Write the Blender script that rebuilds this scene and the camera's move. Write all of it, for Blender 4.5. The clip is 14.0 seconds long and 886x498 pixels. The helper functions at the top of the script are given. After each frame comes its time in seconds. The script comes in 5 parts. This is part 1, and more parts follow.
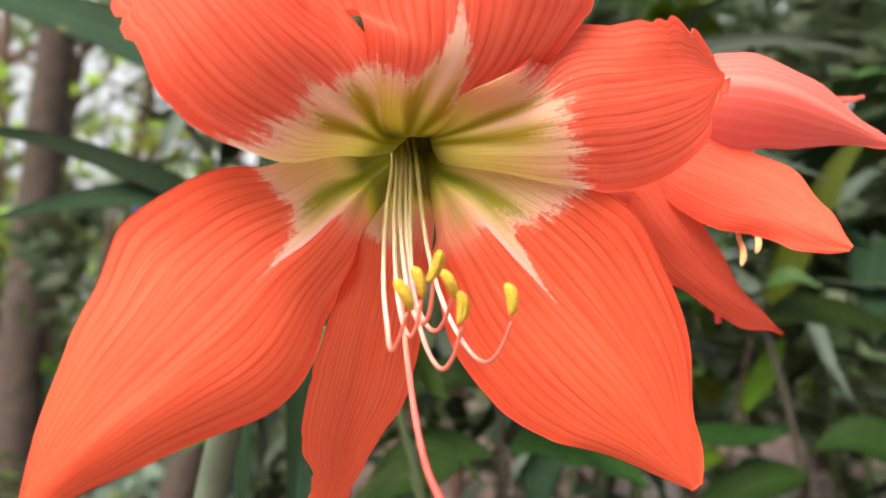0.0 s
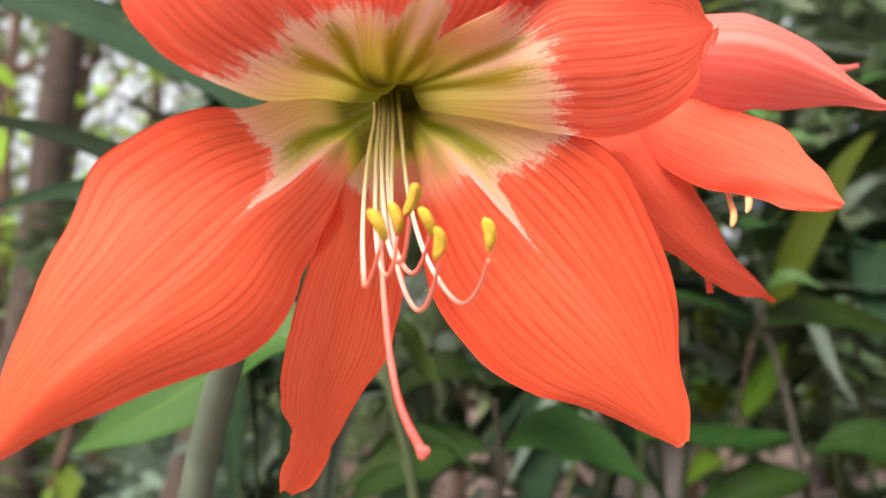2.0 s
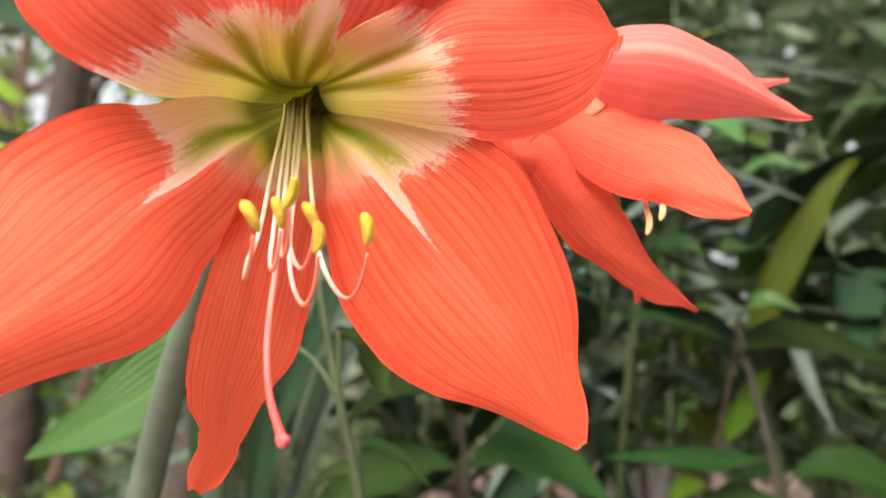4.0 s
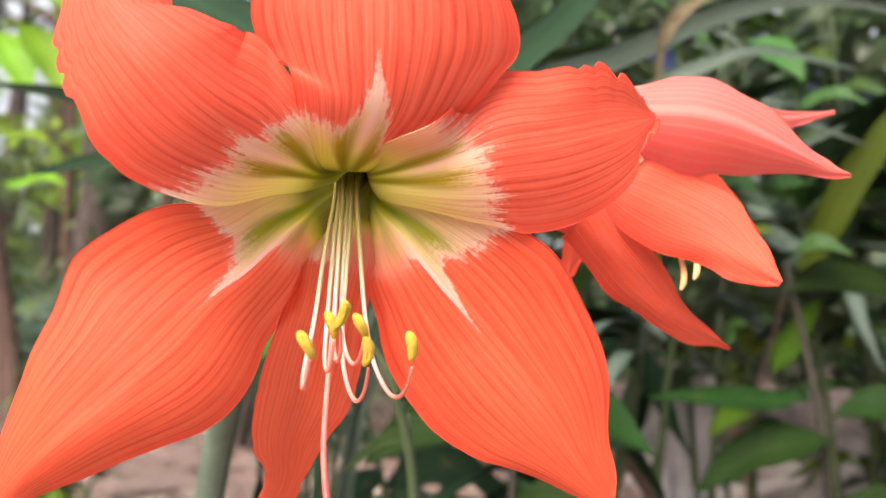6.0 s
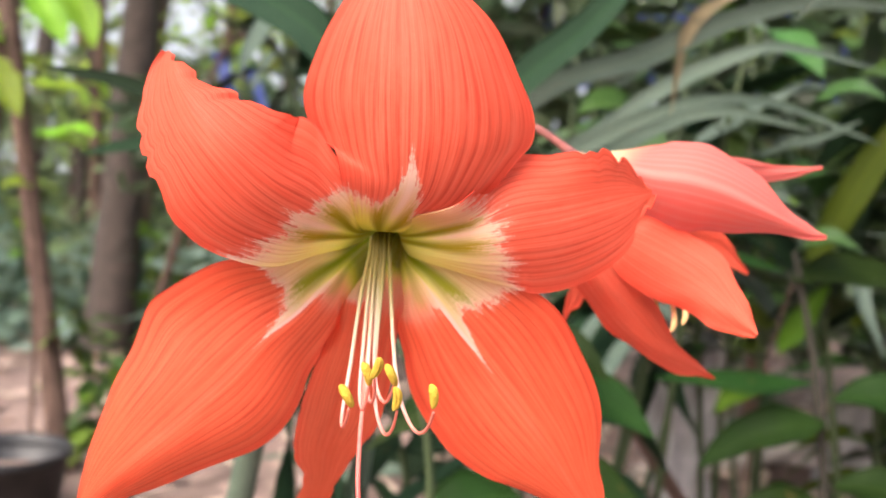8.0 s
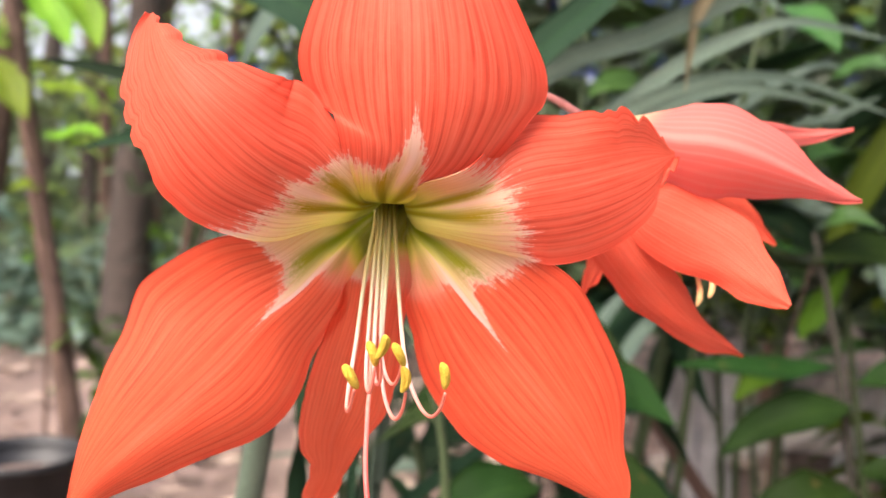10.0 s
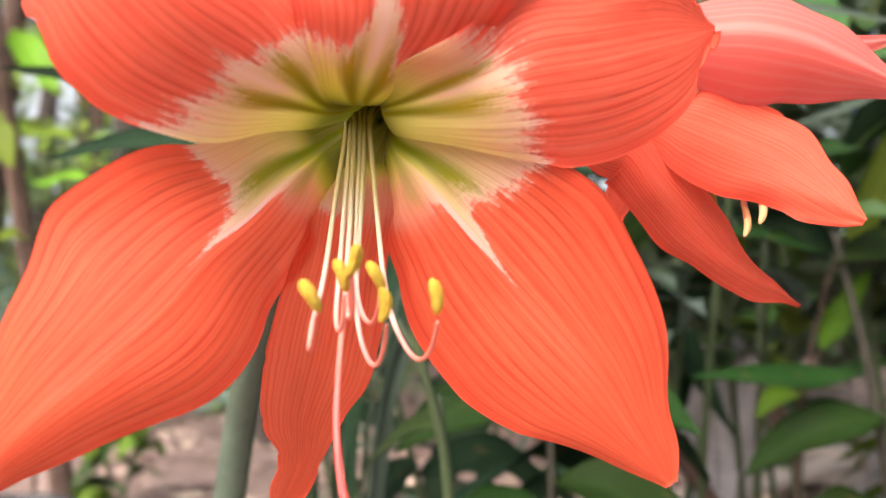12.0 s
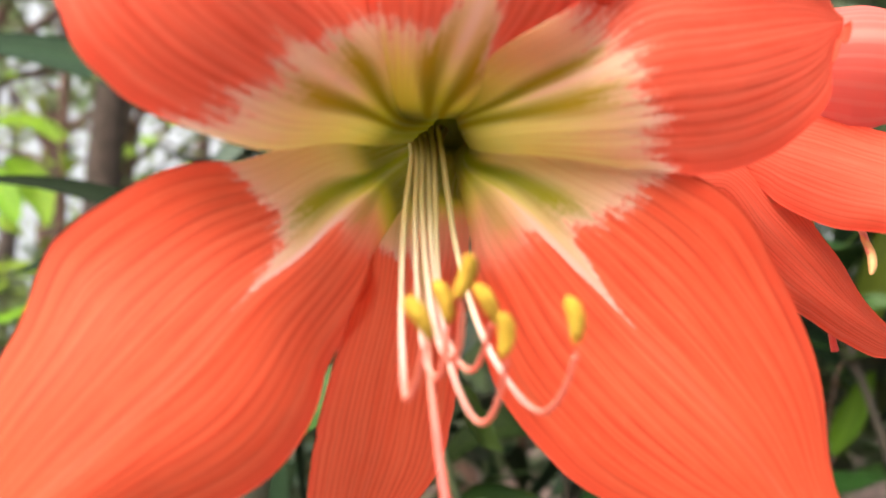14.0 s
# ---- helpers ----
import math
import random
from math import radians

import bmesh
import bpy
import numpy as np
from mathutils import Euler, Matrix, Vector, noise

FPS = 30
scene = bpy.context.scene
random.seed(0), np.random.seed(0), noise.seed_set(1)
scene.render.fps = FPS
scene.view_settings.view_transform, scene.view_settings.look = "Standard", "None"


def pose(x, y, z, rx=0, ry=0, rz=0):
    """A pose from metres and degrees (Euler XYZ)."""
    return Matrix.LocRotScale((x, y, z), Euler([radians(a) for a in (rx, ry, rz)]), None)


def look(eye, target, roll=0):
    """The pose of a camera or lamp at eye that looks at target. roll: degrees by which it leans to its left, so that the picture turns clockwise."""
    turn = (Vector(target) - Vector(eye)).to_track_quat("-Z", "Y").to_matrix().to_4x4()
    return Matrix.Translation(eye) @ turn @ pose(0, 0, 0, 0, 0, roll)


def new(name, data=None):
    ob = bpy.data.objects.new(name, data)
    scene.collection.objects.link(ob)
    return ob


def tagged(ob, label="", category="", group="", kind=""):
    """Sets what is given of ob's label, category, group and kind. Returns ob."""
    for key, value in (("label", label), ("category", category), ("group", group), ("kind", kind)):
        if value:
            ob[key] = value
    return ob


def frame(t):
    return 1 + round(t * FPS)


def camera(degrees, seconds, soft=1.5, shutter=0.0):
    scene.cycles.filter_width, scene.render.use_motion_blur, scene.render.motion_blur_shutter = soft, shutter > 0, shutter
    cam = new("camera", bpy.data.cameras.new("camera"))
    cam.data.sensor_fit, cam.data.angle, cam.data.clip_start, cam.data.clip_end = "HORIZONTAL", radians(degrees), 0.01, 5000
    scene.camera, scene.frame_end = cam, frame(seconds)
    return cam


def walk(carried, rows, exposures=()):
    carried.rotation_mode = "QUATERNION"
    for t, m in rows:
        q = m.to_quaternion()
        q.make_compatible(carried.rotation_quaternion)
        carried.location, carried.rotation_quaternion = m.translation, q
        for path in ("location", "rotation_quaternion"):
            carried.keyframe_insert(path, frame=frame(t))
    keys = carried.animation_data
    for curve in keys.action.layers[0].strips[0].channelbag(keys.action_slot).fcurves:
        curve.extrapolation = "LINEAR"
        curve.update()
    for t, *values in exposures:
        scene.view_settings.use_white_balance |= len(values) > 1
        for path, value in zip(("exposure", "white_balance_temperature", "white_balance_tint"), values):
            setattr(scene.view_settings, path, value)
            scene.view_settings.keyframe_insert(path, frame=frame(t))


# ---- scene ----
cam = camera(54.9, 14.0)
# seconds, eye, target, roll
PATH = [
    (0, (-0.0003, 0.0010, 0.6024), (-0.0007, 0.9929, 0.7292), 0.12),
    (0.5, (-0.0026, 0.0014, 0.5988), (-0.0014, 0.9922, 0.7343), -0.74),
    (1, (-0.0070, 0.0018, 0.5987), (0.0031, 0.9924, 0.7351), -0.62),
    (1.5, (0.0245, 0.0158, 0.6026), (-0.0088, 1.0072, 0.7291), 2.54),
    (2, (0.0055, 0.0071, 0.5866), (-0.0006, 0.9964, 0.7319), 0.59),
    (2.5, (-0.0179, -0.0060, 0.5857), (-0.0064, 0.9801, 0.7511), 0.13),
    (2.7, (-0.0078, -0.0058, 0.5879), (0.0059, 0.9788, 0.7619), 0.35),
    (4.8, (0.0339, 0.0115, 0.5776), (-0.0011, 0.9963, 0.7474), 1.52),
    (5, (0.0319, 0.0049, 0.5849), (-0.0058, 0.9918, 0.7417), 0.71),
    (5.5, (0.0446, -0.0014, 0.6196), (-0.0229, 0.9928, 0.7031), 2.01),
    (6, (0.0339, -0.0134, 0.6288), (-0.0403, 0.9831, 0.6685), 2.02),
    (6.5, (0.0286, -0.0213, 0.6363), (-0.0542, 0.9752, 0.6471), 2.32),
    (7, (0.0340, -0.0286, 0.6455), (-0.0586, 0.9670, 0.6371), 3.18),
    (7.5, (0.0376, -0.0425, 0.6551), (-0.0569, 0.9529, 0.6384), 3.69),
    (8, (0.0353, -0.0496, 0.6591), (-0.0608, 0.9455, 0.6361), 3.84),
    (8.3, (0.0340, -0.0522, 0.6606), (-0.0624, 0.9429, 0.6411), 3.97),
    (8.5, (0.0364, -0.0475, 0.6609), (-0.0644, 0.9469, 0.6302), 4.20),
    (9, (0.0313, -0.0489, 0.6555), (-0.0692, 0.9454, 0.6220), 3.16),
    (9.2, (0.0344, -0.0421, 0.6552), (-0.0688, 0.9518, 0.6181), 3.16),
    (11.3, (0.0349, -0.0233, 0.6449), (-0.0809, 0.9700, 0.6361), 1.47),
    (11.5, (0.0402, -0.0172, 0.6467), (-0.0750, 0.9761, 0.6329), 1.60),
    (11.6, (0.0419, -0.0149, 0.6437), (-0.0765, 0.9781, 0.6471), 1.61),
    (12, (0.0321, 0.0169, 0.6186), (-0.0760, 1.0106, 0.6485), 0.49),
    (12.5, (0.0176, 0.0589, 0.6015), (-0.0773, 1.0509, 0.6851), -0.74),
    (13, (0.0234, 0.0682, 0.6083), (-0.0782, 1.0559, 0.7268), 0.42),
    (13.5, (0.0135, 0.0623, 0.6014), (-0.0700, 1.0440, 0.7723), -0.78),
    (14, (0.0028, 0.0526, 0.6027), (-0.0595, 1.0339, 0.7844), -1.63),
]
walk(cam, [(t, look(eye, target, roll)) for t, eye, target, roll in PATH],
     exposures=[(0, 1.31, 6450, 10), (1.5, 1.33, 6500, 10), (2.5, 1.44, 6300, 11), (5, 1.52, 6350, 11), (6.5, 1.47, 6150, 12), (9, 1.44, 6150, 12),
                (11.5, 1.46, 6150, 12), (12.5, 1.43, 6200, 12), (13, 1.43, 6150, 12), (13.5, 1.40, 6400, 10), (14, 1.35, 6500, 10)])
cam.data.dof.use_dof, cam.data.dof.focus_distance, cam.data.dof.aperture_fstop = True, 0.217, 11.5


# ---- petals: side, midrib place, half-widths and bend of the margins in millimetres ----
PETALS = {}
PETALS["top"] = ((1.000, 0.000, 0.000), [
    (-6.0, 240.0, 669.0, 3.5, 3.5, 0.0, -0.0),
    (-6.5, 219.0, 661.0, 4.0, 4.0, 0.0, 0.0),
    (-7.8, 207.0, 657.1, 8.7, 7.7, 0.4, 0.3),
    (-3.1, 193.0, 661.5, 15.4, 14.0, 4.0, 4.0),
    (2.7, 182.0, 669.6, 24.5, 22.1, 10.0, 8.4),
    (3.9, 177.0, 680.2, 31.0, 29.7, 16.5, 17.2),
    (3.7, 176.0, 693.7, 34.2, 30.5, 16.0, 17.9),
    (2.2, 178.0, 707.7, 30.8, 26.5, 11.0, 13.5),
    (-0.3, 182.0, 720.0, 23.0, 19.2, 5.0, 6.9),
    (-3.2, 187.0, 729.9, 11.0, 9.4, -0.5, 2.3),
    (-4.9, 190.0, 734.7, 1.6, 1.5, 0.1, 0.1),
], 1.0)
PETALS["ul"] = ((-0.567, 0.000, -0.824), [
    (-9.5, 240.0, 667.0, 3.3, 3.3, -0.0, -0.0),
    (-10.8, 220.0, 659.5, 3.8, 3.7, 0.0, -0.0),
    (-14.9, 206.0, 655.9, 4.9, 5.6, 0.0, 1.1),
    (-20.5, 193.0, 657.0, 14.5, 10.5, 0.0, 1.1),
    (-27.6, 181.0, 659.4, 23.0, 17.7, 15.5, 2.4),
    (-36.2, 171.0, 665.1, 21.7, 23.2, 18.8, 5.4),
    (-45.9, 166.0, 674.8, 16.9, 22.7, 14.0, 5.2),
    (-55.0, 168.0, 684.2, 12.9, 20.2, 10.7, 3.3),
    (-63.0, 175.0, 693.9, 5.1, 16.1, 5.9, -0.4),
    (-68.1, 182.0, 701.2, 2.3, 7.3, 1.5, -0.6),
    (-69.3, 184.0, 704.4, 0.6, 0.9, 0.3, -0.4),
], -1.0)
PETALS["ur"] = ((0.206, 0.000, -0.979), [
    (-3.0, 240.0, 667.0, 3.3, 3.3, -0.0, -0.0),
    (-3.0, 220.0, 659.0, 3.8, 3.8, -0.0, 0.1),
    (-2.9, 208.0, 656.0, 3.3, 5.8, -1.2, 1.9),
    (8.0, 199.0, 656.2, 6.8, 9.5, -7.6, 6.0),
    (20.7, 194.0, 659.0, 8.7, 16.1, -8.5, 10.0),
    (31.9, 193.0, 662.2, 19.1, 20.6, 1.1, 11.0),
    (44.7, 198.0, 665.5, 18.5, 21.8, 1.3, 8.5),
    (56.3, 204.0, 669.2, 15.9, 19.0, -4.2, 5.3),
    (64.9, 209.0, 672.1, 11.7, 13.1, -3.5, 2.5),
    (69.9, 212.0, 673.7, 3.9, 5.4, -1.1, 1.2),
    (72.0, 213.0, 674.4, 1.2, 1.6, 0.1, 0.2),
], 1.0)
PETALS["ll"] = ((0.655, 0.000, -0.756), [
    (-9.5, 245.0, 665.0, 3.4, 3.4, -0.0, -0.0),
    (-10.8, 228.0, 658.0, 3.9, 3.9, -0.0, -0.0),
    (-19.3, 217.5, 648.5, 8.3, 6.9, -4.9, 4.7),
    (-24.4, 207.0, 640.5, 14.5, 10.7, -3.7, 13.7),
    (-31.4, 202.0, 631.1, 20.1, 13.0, -5.4, 15.4),
    (-39.8, 197.0, 622.6, 27.5, 17.8, -2.7, 12.3),
    (-49.7, 192.0, 610.5, 30.8, 22.9, 2.0, 11.2),
    (-59.2, 187.0, 600.6, 25.1, 18.4, 5.4, 10.2),
    (-69.3, 184.0, 590.4, 19.8, 12.0, 6.0, 8.2),
    (-80.3, 185.0, 579.9, 12.4, 7.6, 3.9, 5.1),
    (-90.6, 189.0, 568.8, 1.3, 2.4, 0.4, 0.5),
], -1.0)
PETALS["lr"] = ((-0.707, 0.000, -0.707), [
    (-3.0, 245.0, 665.0, 3.4, 3.4, -0.0, -0.0),
    (-3.0, 228.0, 657.5, 3.8, 3.6, -0.1, -0.0),
    (-2.8, 218.5, 650.2, 8.7, 3.5, -3.5, 2.6),
    (5.2, 212.0, 642.4, 13.8, 14.6, -6.2, 11.4),
    (14.6, 211.0, 630.8, 23.9, 20.6, -7.2, 12.2),
    (25.1, 212.0, 618.3, 28.4, 25.4, -6.9, 11.3),
    (36.5, 212.0, 605.6, 25.6, 26.6, 0.0, 9.4),
    (47.0, 213.5, 593.5, 18.6, 22.5, 4.0, 6.0),
    (54.5, 216.5, 582.5, 11.9, 12.0, 2.0, 3.0),
    (60.0, 219.5, 575.0, 7.0, 5.0, 0.5, 1.0),
    (63.6, 221.5, 570.1, 1.5, 1.2, 0.0, 0.0),
], 1.0)
PETALS["bot"] = ((0.968, 0.000, -0.250), [
    (-6.5, 247.0, 665.0, 3.5, 3.5, -0.0, 0.0),
    (-6.9, 231.0, 657.0, 5.0, 5.0, 0.0, -0.0),
    (-12.4, 226.5, 648.3, 7.7, 9.8, -3.5, -0.1),
    (-13.6, 225.0, 636.7, 9.7, 10.8, -7.9, 4.0),
    (-16.2, 224.0, 622.6, 8.6, 11.3, -10.0, 6.1),
    (-19.5, 226.0, 607.9, 11.0, 12.4, -9.8, 6.1),
    (-23.3, 230.0, 593.8, 11.3, 13.0, -8.6, 6.3),
    (-28.1, 235.0, 580.4, 9.3, 10.1, -5.4, 3.5),
    (-30.4, 241.0, 568.3, 6.3, 6.4, -1.5, 2.6),
    (-34.6, 245.0, 559.2, 4.6, 5.1, -1.6, 0.7),
    (-38.0, 248.0, 553.9, 2.1, 1.6, -0.5, 0.4),
], -1.0)
PETALS["t1"] = ((-0.301, 0.000, -0.954), [
    (57.2, 252.0, 686.3, 3.4, 2.6, 3.6, 4.5),
    (65.5, 246.0, 685.0, 8.1, 8.2, 7.5, 9.4),
    (75.3, 240.0, 682.7, 13.3, 14.1, 11.0, 13.6),
    (86.6, 236.0, 681.8, 13.8, 17.6, 13.7, 14.7),
    (98.6, 236.0, 678.9, 12.7, 16.9, 14.1, 14.0),
    (110.6, 239.0, 674.2, 9.6, 11.8, 9.3, 11.0),
    (122.0, 243.0, 669.3, 3.2, 5.4, 4.3, 4.4),
    (129.6, 246.0, 666.3, 1.5, 2.4, 1.3, 0.8),
    (135.3, 247.5, 665.3, 0.3, 0.5, 0.1, 0.1),
], 1.0)
PETALS["t0"] = ((0.000, 0.000, -1.000), [
    (63.9, 262.0, 689.1, 2.1, 2.0, 1.7, 1.6),
    (87.8, 275.0, 692.6, 3.3, 6.8, -2.6, 4.0),
    (110.1, 282.0, 691.3, 1.8, 9.4, -3.6, 3.7),
    (125.4, 284.0, 689.8, 1.8, 3.9, -0.9, 3.0),
    (137.0, 285.0, 690.6, 1.1, 1.5, 0.0, 0.9),
    (144.5, 286.0, 692.2, 0.6, 0.6, 0.0, -0.0),
], 1.0)
PETALS["t2"] = ((-0.600, 0.000, -0.800), [
    (55.6, 252.0, 667.5, 11.2, 8.5, 4.6, 3.6),
    (68.5, 250.0, 660.9, 10.4, 10.0, 6.4, 2.7),
    (72.5, 249.0, 659.1, 11.8, 12.2, 1.5, 2.4),
    (84.0, 246.0, 653.2, 12.1, 13.4, 2.6, 3.5),
    (94.8, 241.0, 646.6, 11.5, 10.8, 0.7, 3.4),
    (102.4, 236.0, 640.1, 6.1, 8.7, 0.6, 2.1),
    (107.3, 232.0, 634.4, 3.2, 4.2, 0.8, 1.9),
    (110.0, 230.0, 631.8, 1.1, 0.9, -0.3, -0.3),
], 1.0)
PETALS["t3"] = ((-0.707, 0.000, -0.707), [
    (45.3, 252.0, 663.1, 11.1, 8.5, 3.5, 5.2),
    (50.6, 250.0, 653.2, 13.7, 6.0, 4.2, 7.1),
    (57.5, 250.0, 652.1, 9.4, 9.7, 4.2, 8.0),
    (65.3, 252.0, 641.6, 11.9, 8.4, 3.7, 7.4),
    (75.3, 256.0, 632.0, 9.9, 9.3, 2.7, 5.4),
    (85.6, 261.0, 623.1, 5.7, 7.5, 2.2, 2.8),
    (96.1, 267.0, 616.9, 2.4, 5.6, 1.2, 0.6),
    (103.5, 272.0, 612.9, 1.7, 1.6, 0.3, -0.2),
    (108.6, 276.0, 610.5, 0.3, 0.4, 0.2, 0.1),
], 1.0)
PETALS["t4"] = ((-0.600, 0.000, -0.800), [
    (80.3, 270.0, 671.9, 4.6, 4.7, -0.7, 0.7),
    (95.6, 285.0, 667.7, 5.8, 5.7, -0.2, 0.1),
    (107.3, 288.0, 662.6, 4.5, 4.8, -0.3, 0.3),
    (115.3, 290.0, 655.2, 2.7, 3.5, 0.0, 0.1),
    (121.4, 291.0, 649.4, 0.6, 0.5, -0.0, 0.0),
], 1.0)
PETALS["t5"] = ((-0.914, 0.000, 0.406), [
    (62.3, 265.0, 658.1, 2.8, 2.8, 1.1, -1.1),
    (59.5, 275.0, 649.2, 3.7, 4.3, 0.9, -0.6),
    (57.3, 280.0, 640.0, 3.4, 4.6, 0.2, -0.5),
    (53.9, 283.0, 632.3, 1.7, 1.7, -0.0, 0.0),
    (51.7, 285.0, 625.4, 0.4, 0.5, 0.1, -0.0),
], 1.0)

# ---- world, sun, exposure ----
SUN_ELEVATION, SUN_ROTATION = radians(48), radians(212)
world = bpy.data.worlds.new("overcast_sky")
scene.world = world
world.use_nodes = True
wn = world.node_tree
sky = wn.nodes.new("ShaderNodeTexSky")
sky.sky_type, sky.sun_disc = "NISHITA", False
sky.sun_elevation, sky.sun_rotation = SUN_ELEVATION, SUN_ROTATION
sky.air_density, sky.dust_density, sky.ozone_density = 1.0, 9.0, 0.8
wn.links.new(sky.outputs[0], wn.nodes["Background"].inputs[0])
wn.nodes["Background"].inputs[1].default_value = 0.15
sun = new("sun", bpy.data.lights.new("sun", "SUN"))
sun.data.energy, sun.data.angle, sun.data.color = 0.6, radians(40), (1.0, 0.98, 0.97)
sun.matrix_world = look((-1.38, -2.0, 3.49), (0, 0.2, 0.6))


# ---- materials ----
class Nodes:
    """A small helper that writes node trees line by line."""

    def __init__(self, name):
        self.mat = bpy.data.materials.new(name)
        self.mat.use_nodes = True
        self.tree = self.mat.node_tree
        self.bsdf = self.tree.nodes["Principled BSDF"]
        self.out = self.tree.nodes["Material Output"]

    def add(self, kind, **values):
        node = self.tree.nodes.new("ShaderNode" + kind)
        for key, value in values.items():
            if key in node.inputs:
                self.put(value, node.inputs[key])
        return node

    def put(self, value, socket):
        if isinstance(value, bpy.types.NodeSocket):
            self.tree.links.new(value, socket)
        else:
            socket.default_value = value

    def math(self, op, a, b=0.0, c=0.0):
        node = self.add("Math")
        node.operation = op
        for value, socket in zip((a, b, c), node.inputs):
            self.put(value, socket)
        return node.outputs[0]

    def mix(self, fac, a, b, kind="MIX"):
        node = self.add("MixRGB")
        node.blend_type = kind
        for value, socket in zip((fac, a, b), node.inputs):
            self.put(value, socket)
        return node.outputs[0]

    def ramp(self, fac, *stops):
        node = self.add("ValToRGB")
        self.put(fac, node.inputs[0])
        els = node.color_ramp.elements
        while len(els) < len(stops):
            els.new(0.5)
        for el, (at, col) in zip(els, stops):
            el.position = at
            el.color = (*col, 1) if len(col) == 3 else col
        return node.outputs[0]

    def smooth(self, value, low, high):
        node = self.add("MapRange")
        node.interpolation_type = "SMOOTHSTEP"
        for v, socket in zip((value, low, high, 0.0, 1.0), node.inputs):
            self.put(v, socket)
        return node.outputs[0]

    def noise(self, vector, scale, detail=4.0, rough=0.55):
        node = self.add("TexNoise")
        if vector is not None:
            self.put(vector, node.inputs["Vector"])
        node.inputs["Scale"].default_value = scale
        node.inputs["Detail"].default_value = detail
        node.inputs["Roughness"].default_value = rough
        return node.outputs[0]

    def bump(self, height, strength, distance):
        node = self.add("Bump")
        node.inputs["Strength"].default_value = strength
        node.inputs["Distance"].default_value = distance
        self.put(height, node.inputs["Height"])
        self.tree.links.new(node.outputs[0], self.bsdf.inputs["Normal"])
        return node.outputs[0]

    def attribute(self, name):
        node = self.add("Attribute")
        node.attribute_name = name
        return node

    def sheer(self, color, amount, normal=None):
        """Lets part of the light pass through a thin sheet."""
        trans = self.add("BsdfTranslucent")
        self.put(color, trans.inputs[0])
        if normal is not None:
            self.put(normal, trans.inputs["Normal"])
        blend = self.add("MixShader")
        self.put(amount, blend.inputs[0])
        self.tree.links.new(self.bsdf.outputs[0], blend.inputs[1])
        self.tree.links.new(trans.outputs[0], blend.inputs[2])
        self.tree.links.new(blend.outputs[0], self.out.inputs[0])


def rgb(r, g, b):
    return (r, g, b, 1.0)


